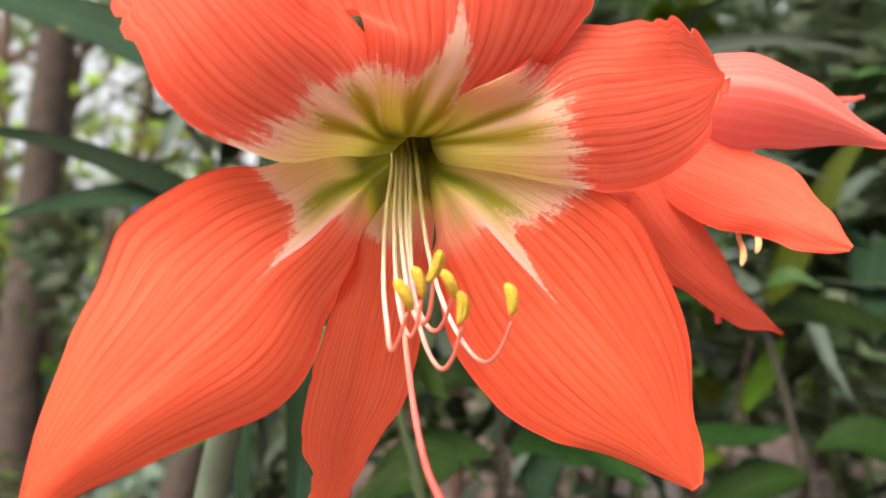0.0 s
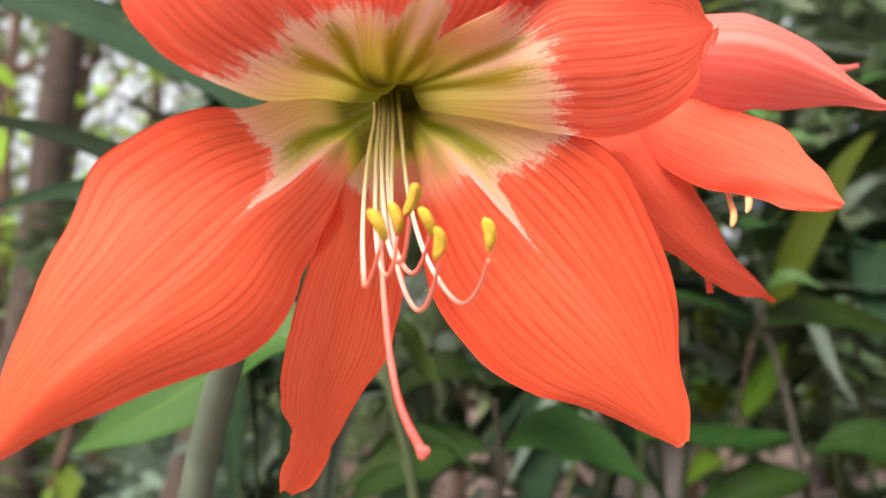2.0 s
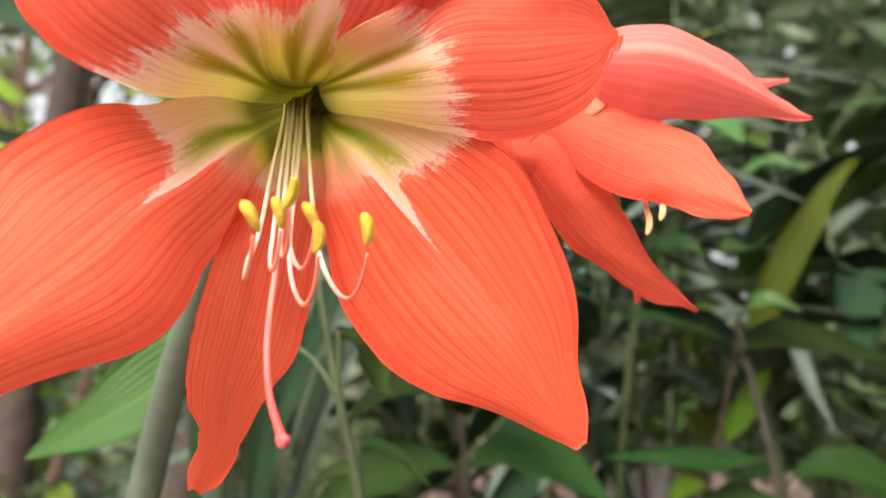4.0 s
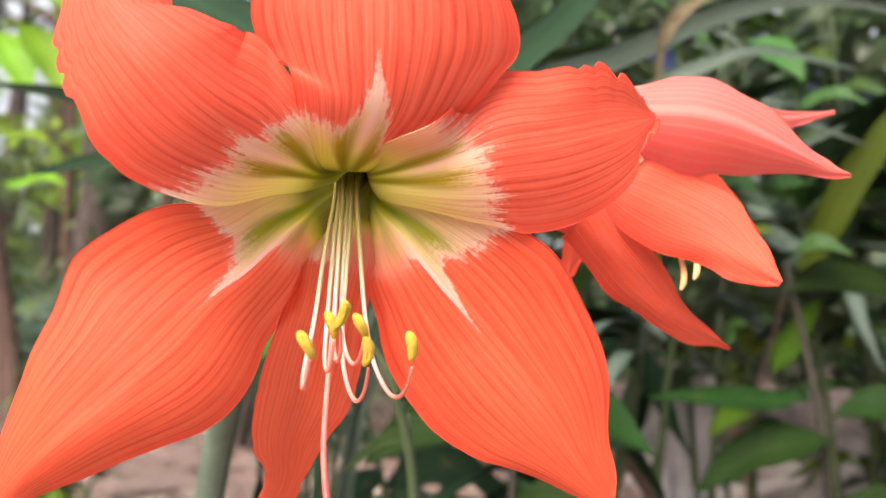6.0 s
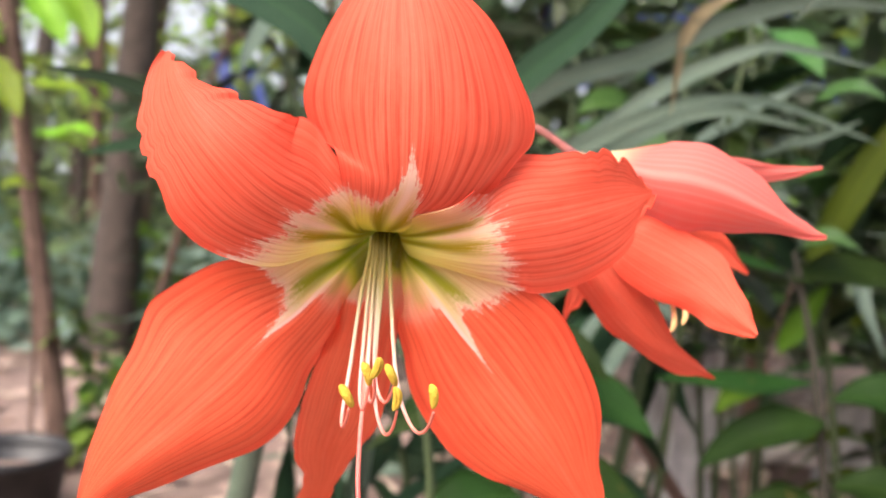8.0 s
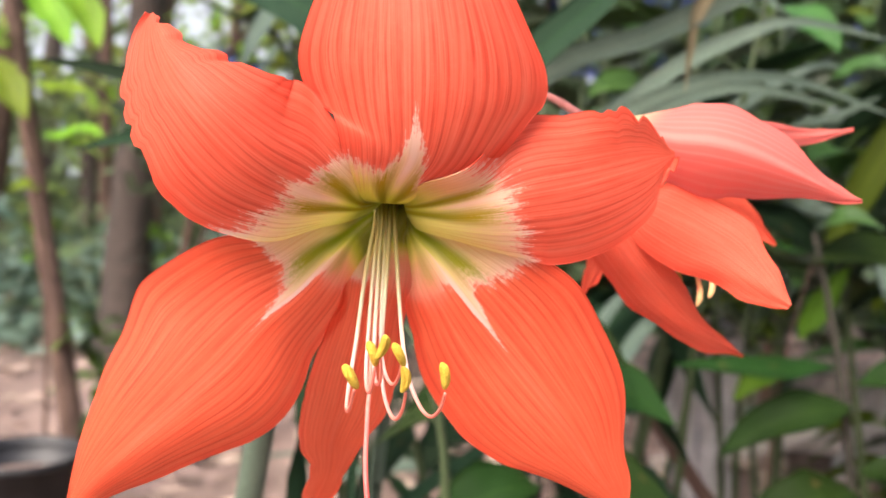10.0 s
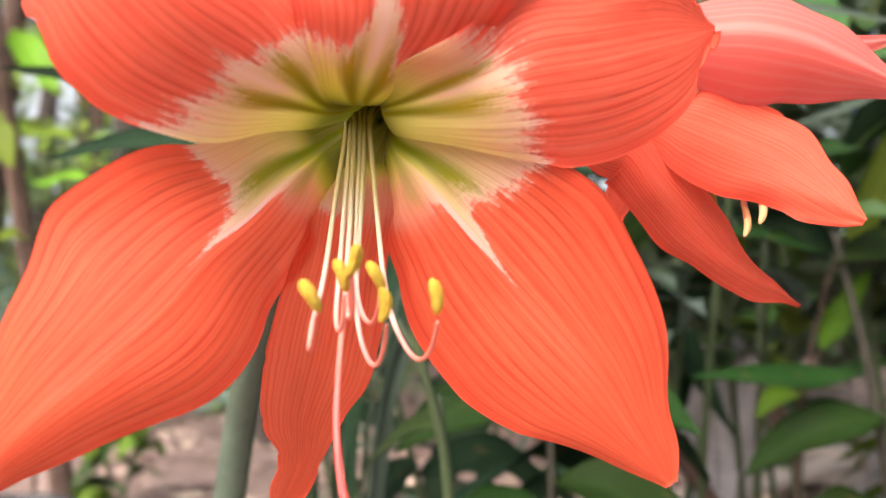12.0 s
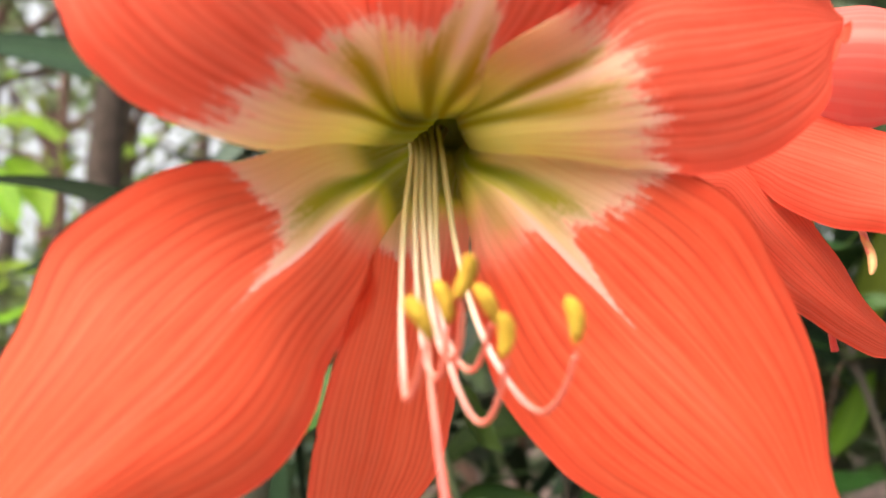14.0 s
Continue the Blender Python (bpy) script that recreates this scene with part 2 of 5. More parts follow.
def petal_material(name, outside=False, band_color=(0.50, 0.36, 0.012), rib_color=(0.93, 0.66, 0.50), fray=0.48, lemon=(0.94, 0.90, 0.34), lemon_side=1.0, left_band=1.0, right_band=1.0, blush=0.0, soft=0.0, pink=1.0, rib_width=0.10):
    """Coral skin with dark veins round a pale feathered star. lemon_side: the margin that gets a painted lemon yellow
    glow (0: both); left_band, right_band: the green bands beside the midrib; blush: how pink the star is on the petal's
    inner side; soft: how gently the star fades there."""
    n = Nodes(name)
    a = n.attribute("petal")
    xyz = n.add("SeparateXYZ")
    n.put(a.outputs["Vector"], xyz.inputs[0])
    star, across, along = xyz.outputs[0], xyz.outputs[1], xyz.outputs[2]
    place = n.add("TexCoord").outputs["Object"]

    def strip(a, b):
        """Long thin coordinates that follow the veins."""
        c = n.add("CombineXYZ")
        n.put(n.math("MULTIPLY", across, a), c.inputs[0])
        n.put(n.math("MULTIPLY", along, b), c.inputs[1])
        return c.outputs[0]

    def times(*values):
        out = values[0]
        for v in values[1:]:
            out = n.math("MULTIPLY", out, v)
        return out

    fibre = n.noise(strip(85.0, 26.0), 1.0, 3.0, 0.6)
    wander = n.noise(strip(3.0, 11.0), 1.0, 2.0)
    vein_at = n.math("ADD", times(across, 66.0), times(wander, 10.0))
    vein = n.smooth(n.math("SINE", vein_at), 0.25, 1.0)
    vein = times(vein, n.smooth(n.noise(strip(7.0, 45.0), 1.0, 3.0), 0.2, 0.7))
    fine = n.smooth(n.math("SINE", n.math("ADD", times(across, 171.0), times(wander, 21.0))), 0.2, 1.0)
    fine = times(fine, n.smooth(n.noise(strip(13.0, 70.0), 1.0, 2.0), 0.35, 0.65))
    patch = n.noise(place, 60.0, 3.0)
    mottle = n.noise(place, 700.0, 3.0, 0.7)
    grain = n.noise(place, 2600.0, 2.0, 0.7)
    tooth = n.noise(strip(44.0, 150.0), 1.0, 3.0, 0.65)
    off = n.math("ABSOLUTE", across)
    coral = n.mix(patch, rgb(0.88, 0.118, 0.058 * pink), rgb(0.91, 0.176, 0.104 * pink))
    coral = n.mix(times(n.smooth(fibre, 0.4, 0.72), 0.55), coral, rgb(0.93, 0.25, 0.15 * pink))
    coral = n.mix(times(n.smooth(mottle, 0.5, 0.8), 0.25), coral, rgb(0.93, 0.27, 0.16))
    depth = 0.25 if outside else 1.0
    # broad lighter and darker stripes paint the shading of shallow folds
    fold = n.noise(strip(15.0, 9.0), 1.0, 2.0, 0.5)
    coral = n.mix(times(n.smooth(fold, 0.5, 0.72), 0.45 * depth), coral, rgb(0.93, 0.27, 0.17 * pink))
    coral = n.mix(times(n.smooth(fold, 0.5, 0.3), 0.4 * depth), coral, rgb(0.80, 0.075, 0.036))
    coral = n.mix(times(fine, 0.5 * depth), coral, rgb(0.66, 0.056, 0.026))
    coral = n.mix(times(vein, 0.72 * depth), coral, rgb(0.58, 0.046, 0.022))
    keel = times(n.smooth(off, 0.07, 0.0), n.smooth(n.noise(strip(20.0, 40.0), 1.0), 0.3, 0.7))
    coral = n.mix(times(keel, 0.4), coral, rgb(0.92, 0.27, 0.16))
    coral = n.mix(times(n.smooth(n.math("ADD", off, times(tuft_noise(n, strip), 0.1)), 0.86, 1.02), 0.4), coral, rgb(0.86, 0.085, 0.045))
    if outside:
        coral = n.mix(0.7, coral, rgb(0.88, 0.225, 0.205))
        ridge = n.smooth(n.math("ABSOLUTE", n.math("SUBTRACT", across, 0.02)), 0.14, 0.0)
        coral = n.mix(times(ridge, 0.5), coral, rgb(0.93, 0.52, 0.46))
        lines = n.smooth(n.math("SINE", n.math("ADD", times(across, 40.0), times(wander, 6.0))), 0.2, 1.0)
        coral = n.mix(times(lines, 0.25), coral, rgb(0.93, 0.47, 0.42))
        coral = n.mix(n.smooth(along, 0.018, 0.0), coral, rgb(0.72, 0.72, 0.42))
    # the star in the throat, feathered along the fibres
    tuft = n.noise(strip(8.0, 14.0), 1.0, 3.0, 0.6)
    frayed = n.math("ADD", star, times(n.math("SUBTRACT", tooth, 0.5), fray * 1.1))
    frayed = n.math("ADD", frayed, times(n.math("SUBTRACT", tuft, 0.5), fray * 1.6))
    frayed = n.math("ADD", frayed, times(n.math("SUBTRACT", mottle, 0.5), 0.3))
    inner = n.smooth(across, 0.0, 0.3)
    white = n.smooth(frayed, 1.05, 0.92)
    if soft:
        white = n.mix(times(inner, soft), white, n.smooth(frayed, 1.25, 0.55))
    # the throat's own green, darkened at low star values for the shade deep inside
    pale = n.ramp(star, (0.0, (0.24, 0.27, 0.006)), (0.16, (0.52, 0.54, 0.02)), (0.36, (0.82, 0.75, 0.17)), (0.62, (0.92, 0.68, 0.36)), (0.85, (0.94, 0.66, 0.47)), (1.0, (0.95, 0.72, 0.62)))
    pale = n.mix(times(n.smooth(fibre, 0.42, 0.68), 0.3), pale, rgb(0.95, 0.80, 0.62))
    pale = n.mix(times(inner, n.smooth(star, 0.15, 0.6), blush), pale, rgb(0.90, 0.42, 0.30))
    # lemon on the margins: the glow of light through the petal, painted in
    yellow = times(n.smooth(times(across, lemon_side) if lemon_side else off, 0.12, 0.5), n.smooth(frayed, 1.0, 0.5), n.smooth(star, -0.05, 0.3))
    pale = n.mix(times(yellow, 0.6), pale, rgb(*lemon))
    ray = n.math("ADD", times(vein, 0.6), times(fine, 0.5))
    pale = n.mix(times(ray, n.smooth(star, 0.1, 0.5), 0.5), pale, rgb(0.66, 0.36, 0.12))
    green = n.mix(n.smooth(star, 0.8, 0.25), rgb(*band_color), rgb(band_color[0] * 0.6, band_color[1] * 0.75, band_color[2] * 0.6))
    streak = times(n.smooth(frayed, 1.04, 0.66), n.math("ADD", 0.7, times(fibre, 0.5)))
    wide = n.math("ADD", 0.16, times(n.smooth(star, 0.0, 0.7), 0.12))
    for sign, share in ((1.0, left_band), (-1.0, right_band)):
        gap = n.math("ABSOLUTE", n.math("ADD", across, n.math("MULTIPLY", wide, sign)))
        pale = n.mix(times(n.smooth(gap, wide, 0.02), streak, share), pale, green)
    rib = n.smooth(off, rib_width, 0.015)
    pale = n.mix(times(rib, n.smooth(star, 0.22, 0.6), 0.92), pale, rgb(*rib_color))
    color = n.mix(white, coral, pale) if not outside else coral
    n.put(color, n.bsdf.inputs["Base Color"])
    n.bsdf.inputs["Roughness"].default_value = 0.52
    n.bsdf.inputs["Specular IOR Level"].default_value = 0.22
    height = n.math("ADD", n.math("SUBTRACT", fibre, times(vein, 0.3)), times(grain, 0.35))
    n.bump(height, 0.22, 0.0005)
    through_color = n.add("Gamma")
    n.put(color, through_color.inputs[0])
    n.put(n.math("ADD", 0.42, times(white, 0.0 if outside else 0.38)), through_color.inputs[1])
    n.sheer(through_color.outputs[0], 0.54)
    return n.mat


def tuft_noise(n, strip):
    return n.noise(strip(2.0, 60.0), 1.0, 2.0)


def leaf_material(name, dark, light, gloss=0.35, sheer=0.22, shine=0.28):
    n = Nodes(name)
    a = n.attribute("leaf")
    xyz = n.add("SeparateXYZ")
    n.put(a.outputs["Vector"], xyz.inputs[0])
    across, along = xyz.outputs[1], xyz.outputs[0]
    info = n.add("ObjectInfo")
    place = n.add("TexCoord").outputs["Object"]
    lines = n.math("SINE", n.math("ADD", n.math("MULTIPLY", across, 40.0), n.math("MULTIPLY", n.noise(place, 12.0), 5.0)))
    base = n.mix(n.noise(place, 14.0, 5.0), rgb(*dark), rgb(*light))
    base = n.mix(n.math("MULTIPLY", n.smooth(lines, 0.2, 1.0), 0.2), base, rgb(*light))
    rib = n.smooth(n.math("ABSOLUTE", across), 0.09, 0.02)
    base = n.mix(n.math("MULTIPLY", rib, 0.4), base, rgb(light[0] * 1.5, light[1] * 1.4, light[2] * 1.2))
    spots = n.smooth(n.noise(place, 45.0, 3.0), 0.68, 0.75)
    base = n.mix(n.math("MULTIPLY", spots, 0.5), base, rgb(0.16, 0.12, 0.04))
    shift = n.add("HueSaturation")
    n.put(base, shift.inputs["Color"])
    n.put(n.math("ADD", n.math("MULTIPLY", info.outputs["Random"], 0.05), 0.475), shift.inputs["Hue"])
    n.put(n.math("ADD", n.math("MULTIPLY", info.outputs["Random"], 0.7), 0.65), shift.inputs["Value"])
    n.put(shift.outputs[0], n.bsdf.inputs["Base Color"])
    n.bsdf.inputs["Roughness"].default_value = gloss
    n.bsdf.inputs["Specular IOR Level"].default_value = shine
    n.bump(n.math("ADD", n.math("MULTIPLY", lines, 0.4), n.noise(place, 30.0)), 0.4, 0.002)
    n.sheer(shift.outputs[0], sheer)
    return n.mat


def rough_material(name, dark, light, scale, rough=0.9, bump=0.5, depth=0.01, island=False):
    n = Nodes(name)
    place = n.add("TexCoord").outputs["Object"]
    big, small = n.noise(place, scale, 6.0, 0.6), n.noise(place, scale * 7.0, 5.0, 0.65)
    mixv = n.math("ADD", n.math("MULTIPLY", big, 0.6), n.math("MULTIPLY", small, 0.4))
    col = n.ramp(mixv, (0.32, dark), (0.52, tuple((a + b) / 2 for a, b in zip(dark, light))), (0.7, light))
    if island:
        rnd = n.add("NewGeometry").outputs["Random Per Island"]
        shift = n.add("HueSaturation")
        n.put(col, shift.inputs["Color"])
        n.put(n.math("ADD", n.math("MULTIPLY", rnd, 0.06), 0.47), shift.inputs["Hue"])
        n.put(n.math("ADD", n.math("MULTIPLY", rnd, 1.1), 0.45), shift.inputs["Value"])
        col = shift.outputs[0]
    n.put(col, n.bsdf.inputs["Base Color"])
    n.bsdf.inputs["Roughness"].default_value = rough
    n.bump(mixv, bump, depth)
    return n, col


def filament_material(name, root, middle, end):
    n = Nodes(name)
    a = n.attribute("tube")
    place = n.add("TexCoord").outputs["Object"]
    col = n.ramp(a.outputs["Fac"], (0.0, (0.15, 0.19, 0.008)), (0.26, (0.28, 0.31, 0.03)), (0.40, (0.52, 0.52, 0.17)), (0.52, root), (0.68, middle), (0.84, end))
    col = n.mix(n.math("MULTIPLY", n.noise(place, 900.0), 0.3), col, rgb(*end))
    n.put(col, n.bsdf.inputs["Base Color"])
    n.bsdf.inputs["Roughness"].default_value = 0.4
    n.bsdf.inputs["Subsurface Weight"].default_value = 0.0
    n.sheer(col, 0.25)
    return n.mat


# pink is higher on the upper petals: the tint of their backlight is painted in
PETAL = petal_material("petal_inside")
PETAL_TOP = petal_material("petal_inside_top", rib_color=(0.94, 0.70, 0.58), lemon=(0.88, 0.88, 0.12), lemon_side=0.0)
PETAL_LOW = petal_material("petal_inside_lower", band_color=(0.38, 0.38, 0.008), rib_color=(0.92, 0.66, 0.58), fray=0.3, lemon=(0.80, 0.66, 0.34), lemon_side=-1.0, right_band=0.45, blush=0.75, soft=0.85, pink=0.8, rib_width=0.065)
PETAL_BOTTOM = petal_material("petal_inside_bottom", band_color=(0.42, 0.30, 0.08), rib_color=(0.86, 0.50, 0.38), fray=0.3, lemon=(0.72, 0.55, 0.30), lemon_side=-1.0, left_band=0.3, right_band=0.3, blush=0.8, soft=1.0, pink=0.78)
PETAL_BACK = petal_material("petal_outside", outside=True)
FILAMENT = filament_material("filament", (0.76, 0.72, 0.50), (0.88, 0.68, 0.60), (0.84, 0.27, 0.20))
STYLE = filament_material("style", (0.86, 0.60, 0.46), (0.86, 0.27, 0.22), (0.82, 0.10, 0.085))
throat = rough_material("throat_tube", (0.16, 0.19, 0.010), (0.30, 0.33, 0.03), 120.0, 0.5, 0.2, 0.0005)
throat[0].sheer(throat[1], 0.2)
TUBE = throat[0].mat
TUBE_PINK = rough_material("pink_tube", (0.55, 0.16, 0.10), (0.72, 0.34, 0.22), 90.0, 0.5, 0.2, 0.0005)[0].mat
STIGMA = rough_material("stigma_skin", (0.72, 0.07, 0.07), (0.82, 0.16, 0.15), 600.0, 0.5, 0.4, 0.0003)[0].mat
pollen, _ = rough_material("pollen", (0.50, 0.28, 0.014), (0.82, 0.60, 0.07), 900.0, 0.9, 1.0, 0.0009)
POLLEN = pollen.mat
cream, _ = rough_material("cream_anther", (0.66, 0.36, 0.14), (0.82, 0.52, 0.26), 500.0, 0.8, 0.5, 0.0004)
CREAM = cream.mat
scape_n, scape_c = rough_material("scape_skin", (0.06, 0.085, 0.06), (0.115, 0.15, 0.108), 60.0, 0.45, 0.15, 0.001)
SCAPE = scape_n.mat
ped_n, ped_c = rough_material("pedicel_skin", (0.12, 0.03, 0.025), (0.34, 0.12, 0.10), 160.0, 0.4, 0.2, 0.0006)
PEDICEL = ped_n.mat
# the next two greens are darker than leaves: shade under the shrubs painted in
LEAF_DEEP_SHADED = leaf_material("leaf_deep_green_shaded", (0.008, 0.022, 0.004), (0.024, 0.052, 0.011), 0.45, 0.1, 0.06)
LEAF_DARK_SHADED = leaf_material("leaf_dark_shaded", (0.008, 0.020, 0.009), (0.022, 0.046, 0.021), 0.6, 0.08, 0.06)
LEAF_GREY = leaf_material("leaf_grey_green", (0.046, 0.072, 0.052), (0.12, 0.158, 0.118), 0.5, 0.15, 0.16)
LEAF_MID = leaf_material("leaf_mid_green", (0.022, 0.052, 0.010), (0.060, 0.115, 0.026), 0.42)
LEAF_BRIGHT = leaf_material("leaf_bright_green", (0.10, 0.19, 0.02), (0.22, 0.34, 0.05), 0.4, 0.4)
LEAF_FRESH = leaf_material("leaf_fresh_green", (0.026, 0.07, 0.011), (0.062, 0.13, 0.022), 0.4, 0.3)
LEAF_DEAD = leaf_material("leaf_withered", (0.15, 0.13, 0.06), (0.30, 0.25, 0.13), 0.7, 0.25)
# lime this bright has the light from behind put into the leaf colour
LEAF_LIME_LIT = leaf_material("leaf_lime_backlit", (0.20, 0.34, 0.02), (0.36, 0.52, 0.05), 0.4, 0.6)
LEAF_OLIVE = leaf_material("leaf_olive_yellow", (0.046, 0.084, 0.005), (0.095, 0.155, 0.012), 0.5, 0.3, 0.1)
STALK = rough_material("green_stalk", (0.025, 0.042, 0.014), (0.07, 0.10, 0.035), 40.0, 0.6, 0.2, 0.002)[0].mat
DARK_STEM = rough_material("dark_stem", (0.018, 0.017, 0.011), (0.06, 0.052, 0.036), 40.0, 0.8, 0.3, 0.002)[0].mat
BARK_GREY = rough_material("bark_grey", (0.035, 0.027, 0.022), (0.13, 0.10, 0.085), 14.0, 0.95, 0.9, 0.02)[0].mat
BARK_BROWN = rough_material("bark_brown", (0.055, 0.032, 0.024), (0.19, 0.115, 0.085), 12.0, 0.95, 0.9, 0.02)[0].mat
SOIL = rough_material("soil", (0.09, 0.06, 0.048), (0.30, 0.215, 0.18), 3.0, 0.95, 0.8, 0.02)[0].mat
PATH_SOIL = rough_material("path_soil", (0.145, 0.095, 0.08), (0.33, 0.235, 0.20), 5.0, 0.95, 0.5, 0.01)[0].mat
LITTER = rough_material("leaf_litter", (0.22, 0.15, 0.115), (0.60, 0.46, 0.39), 9.0, 0.9, 0.4, 0.004, island=True)[0].mat
FOLIAGE = rough_material("far_foliage", (0.09, 0.13, 0.055), (0.31, 0.38, 0.18), 2.0, 0.6, 0.2, 0.01, island=True)
FOLIAGE[0].sheer(FOLIAGE[1], 0.45)
FOLIAGE = FOLIAGE[0].mat
FOLIAGE_BLUE = rough_material("bluish_foliage", (0.13, 0.21, 0.15), (0.32, 0.45, 0.36), 2.0, 0.5, 0.2, 0.01, island=True)
FOLIAGE_BLUE[0].sheer(FOLIAGE_BLUE[1], 0.4)
FOLIAGE_BLUE = FOLIAGE_BLUE[0].mat
FOLIAGE_DARK = rough_material("thicket_foliage", (0.03, 0.055, 0.026), (0.125, 0.175, 0.08), 2.0, 0.45, 0.2, 0.01, island=True)
FOLIAGE_DARK[0].sheer(FOLIAGE_DARK[1], 0.3)
FOLIAGE_DARK = FOLIAGE_DARK[0].mat
# foliage lightened to lime so that it looks sunlit under the trees
FOLIAGE_LIME_LIT = rough_material("sunlit_lime_foliage", (0.22, 0.34, 0.03), (0.44, 0.56, 0.10), 2.0, 0.5, 0.2, 0.01, island=True)
FOLIAGE_LIME_LIT[0].sheer(FOLIAGE_LIME_LIT[1], 0.5)
FOLIAGE_LIME_LIT = FOLIAGE_LIME_LIT[0].mat
POT_BLACK = rough_material("black_plastic", (0.006, 0.006, 0.007), (0.018, 0.018, 0.02), 30.0, 0.5, 0.15, 0.002)[0].mat
BLUE = rough_material("blue_plastic", (0.02, 0.035, 0.15), (0.05, 0.09, 0.32), 6.0, 0.5, 0.3, 0.01)[0].mat
PALE = rough_material("pale_sacking", (0.30, 0.29, 0.295), (0.62, 0.60, 0.61), 20.0, 0.85, 0.5, 0.004)[0].mat
WOOD_GREY = rough_material("weathered_wood", (0.34, 0.29, 0.26), (0.70, 0.62, 0.57), 10.0, 0.9, 0.5, 0.004)[0].mat


# ---- mesh helpers ----
def mesh_object(name, verts, faces, mat, parent=None, label="", attr=None, attr_name=""):
    me = bpy.data.meshes.new(name)
    me.from_pydata([tuple(v) for v in verts], [], faces)
    for poly in me.polygons:
        poly.use_smooth = True
    for m in mat if isinstance(mat, (list, tuple)) else [mat]:
        me.materials.append(m)
    if attr is not None:
        layer = me.attributes.new(attr_name, "FLOAT_VECTOR", "POINT")
        layer.data.foreach_set("vector", np.asarray(attr, float).ravel())
    ob = new(name, me)
    if parent is not None:
        ob.parent = parent
    if label:
        ob["label"] = label
    return ob


def part(name, bm, mat, parent, label=""):
    me = bpy.data.meshes.new(name)
    bm.to_mesh(me)
    bm.free()
    for poly in me.polygons:
        poly.use_smooth = True
    me.materials.append(mat)
    ob = new(name, me)
    ob.parent = parent
    if label:
        ob["label"] = label
    return ob


def curve_through(points, count):
    """A smooth curve through control points, as an array of count rows."""
    p = np.array(points, float)
    d = np.r_[0, np.cumsum(np.linalg.norm(np.diff(p[:, :3], axis=0), axis=1) ** 0.5)]
    m = np.gradient(p, d, axis=0)
    s = np.linspace(0, d[-1], count)
    i = np.clip(np.searchsorted(d, s, side="right") - 1, 0, len(p) - 2)
    h = (d[i + 1] - d[i])[:, None]
    k = (s - d[i])[:, None] / h
    return (2 * k**3 - 3 * k**2 + 1) * p[i] + (k**3 - 2 * k**2 + k) * h * m[i] + (3 * k**2 - 2 * k**3) * p[i + 1] + (k**3 - k**2) * h * m[i + 1]


def unit(v):
    return v / np.maximum(np.linalg.norm(v, axis=-1, keepdims=True), 1e-9)


def grid_faces(rows, cols, start=0, flip=False):
    faces = []
    for i in range(rows - 1):
        for j in range(cols - 1):
            q = (start + i * cols + j, start + i * cols + j + 1, start + (i + 1) * cols + j + 1, start + (i + 1) * cols + j)
            faces.append(q[::-1] if flip else q)
    return faces


def sheet(front, back):
    """Verts and faces of a thin closed body between two grids of the same shape."""
    r, c, _ = front.shape
    verts = np.concatenate([front.reshape(-1, 3), back.reshape(-1, 3)])
    k = r * c
    faces = grid_faces(r, c) + grid_faces(r, c, k, True)
    rim = [i * c for i in range(r)] + [(r - 1) * c + j for j in range(1, c)] + [i * c + c - 1 for i in range(r - 2, -1, -1)] + [j for j in range(c - 2, 0, -1)]
    for a, b in zip(rim, rim[1:] + rim[:1]):
        faces.append((b, a, a + k, b + k))
    return verts, faces


def wave_noise(values, seed):
    """Smooth 1D noise between about -1 and 1."""
    rng = np.random.RandomState(seed)
    table = rng.uniform(-1, 1, 64)
    i = np.floor(values).astype(int)
    f = values - i
    f = f * f * (3 - 2 * f)
    return table[i % 64] * (1 - f) + table[(i + 1) % 64] * f


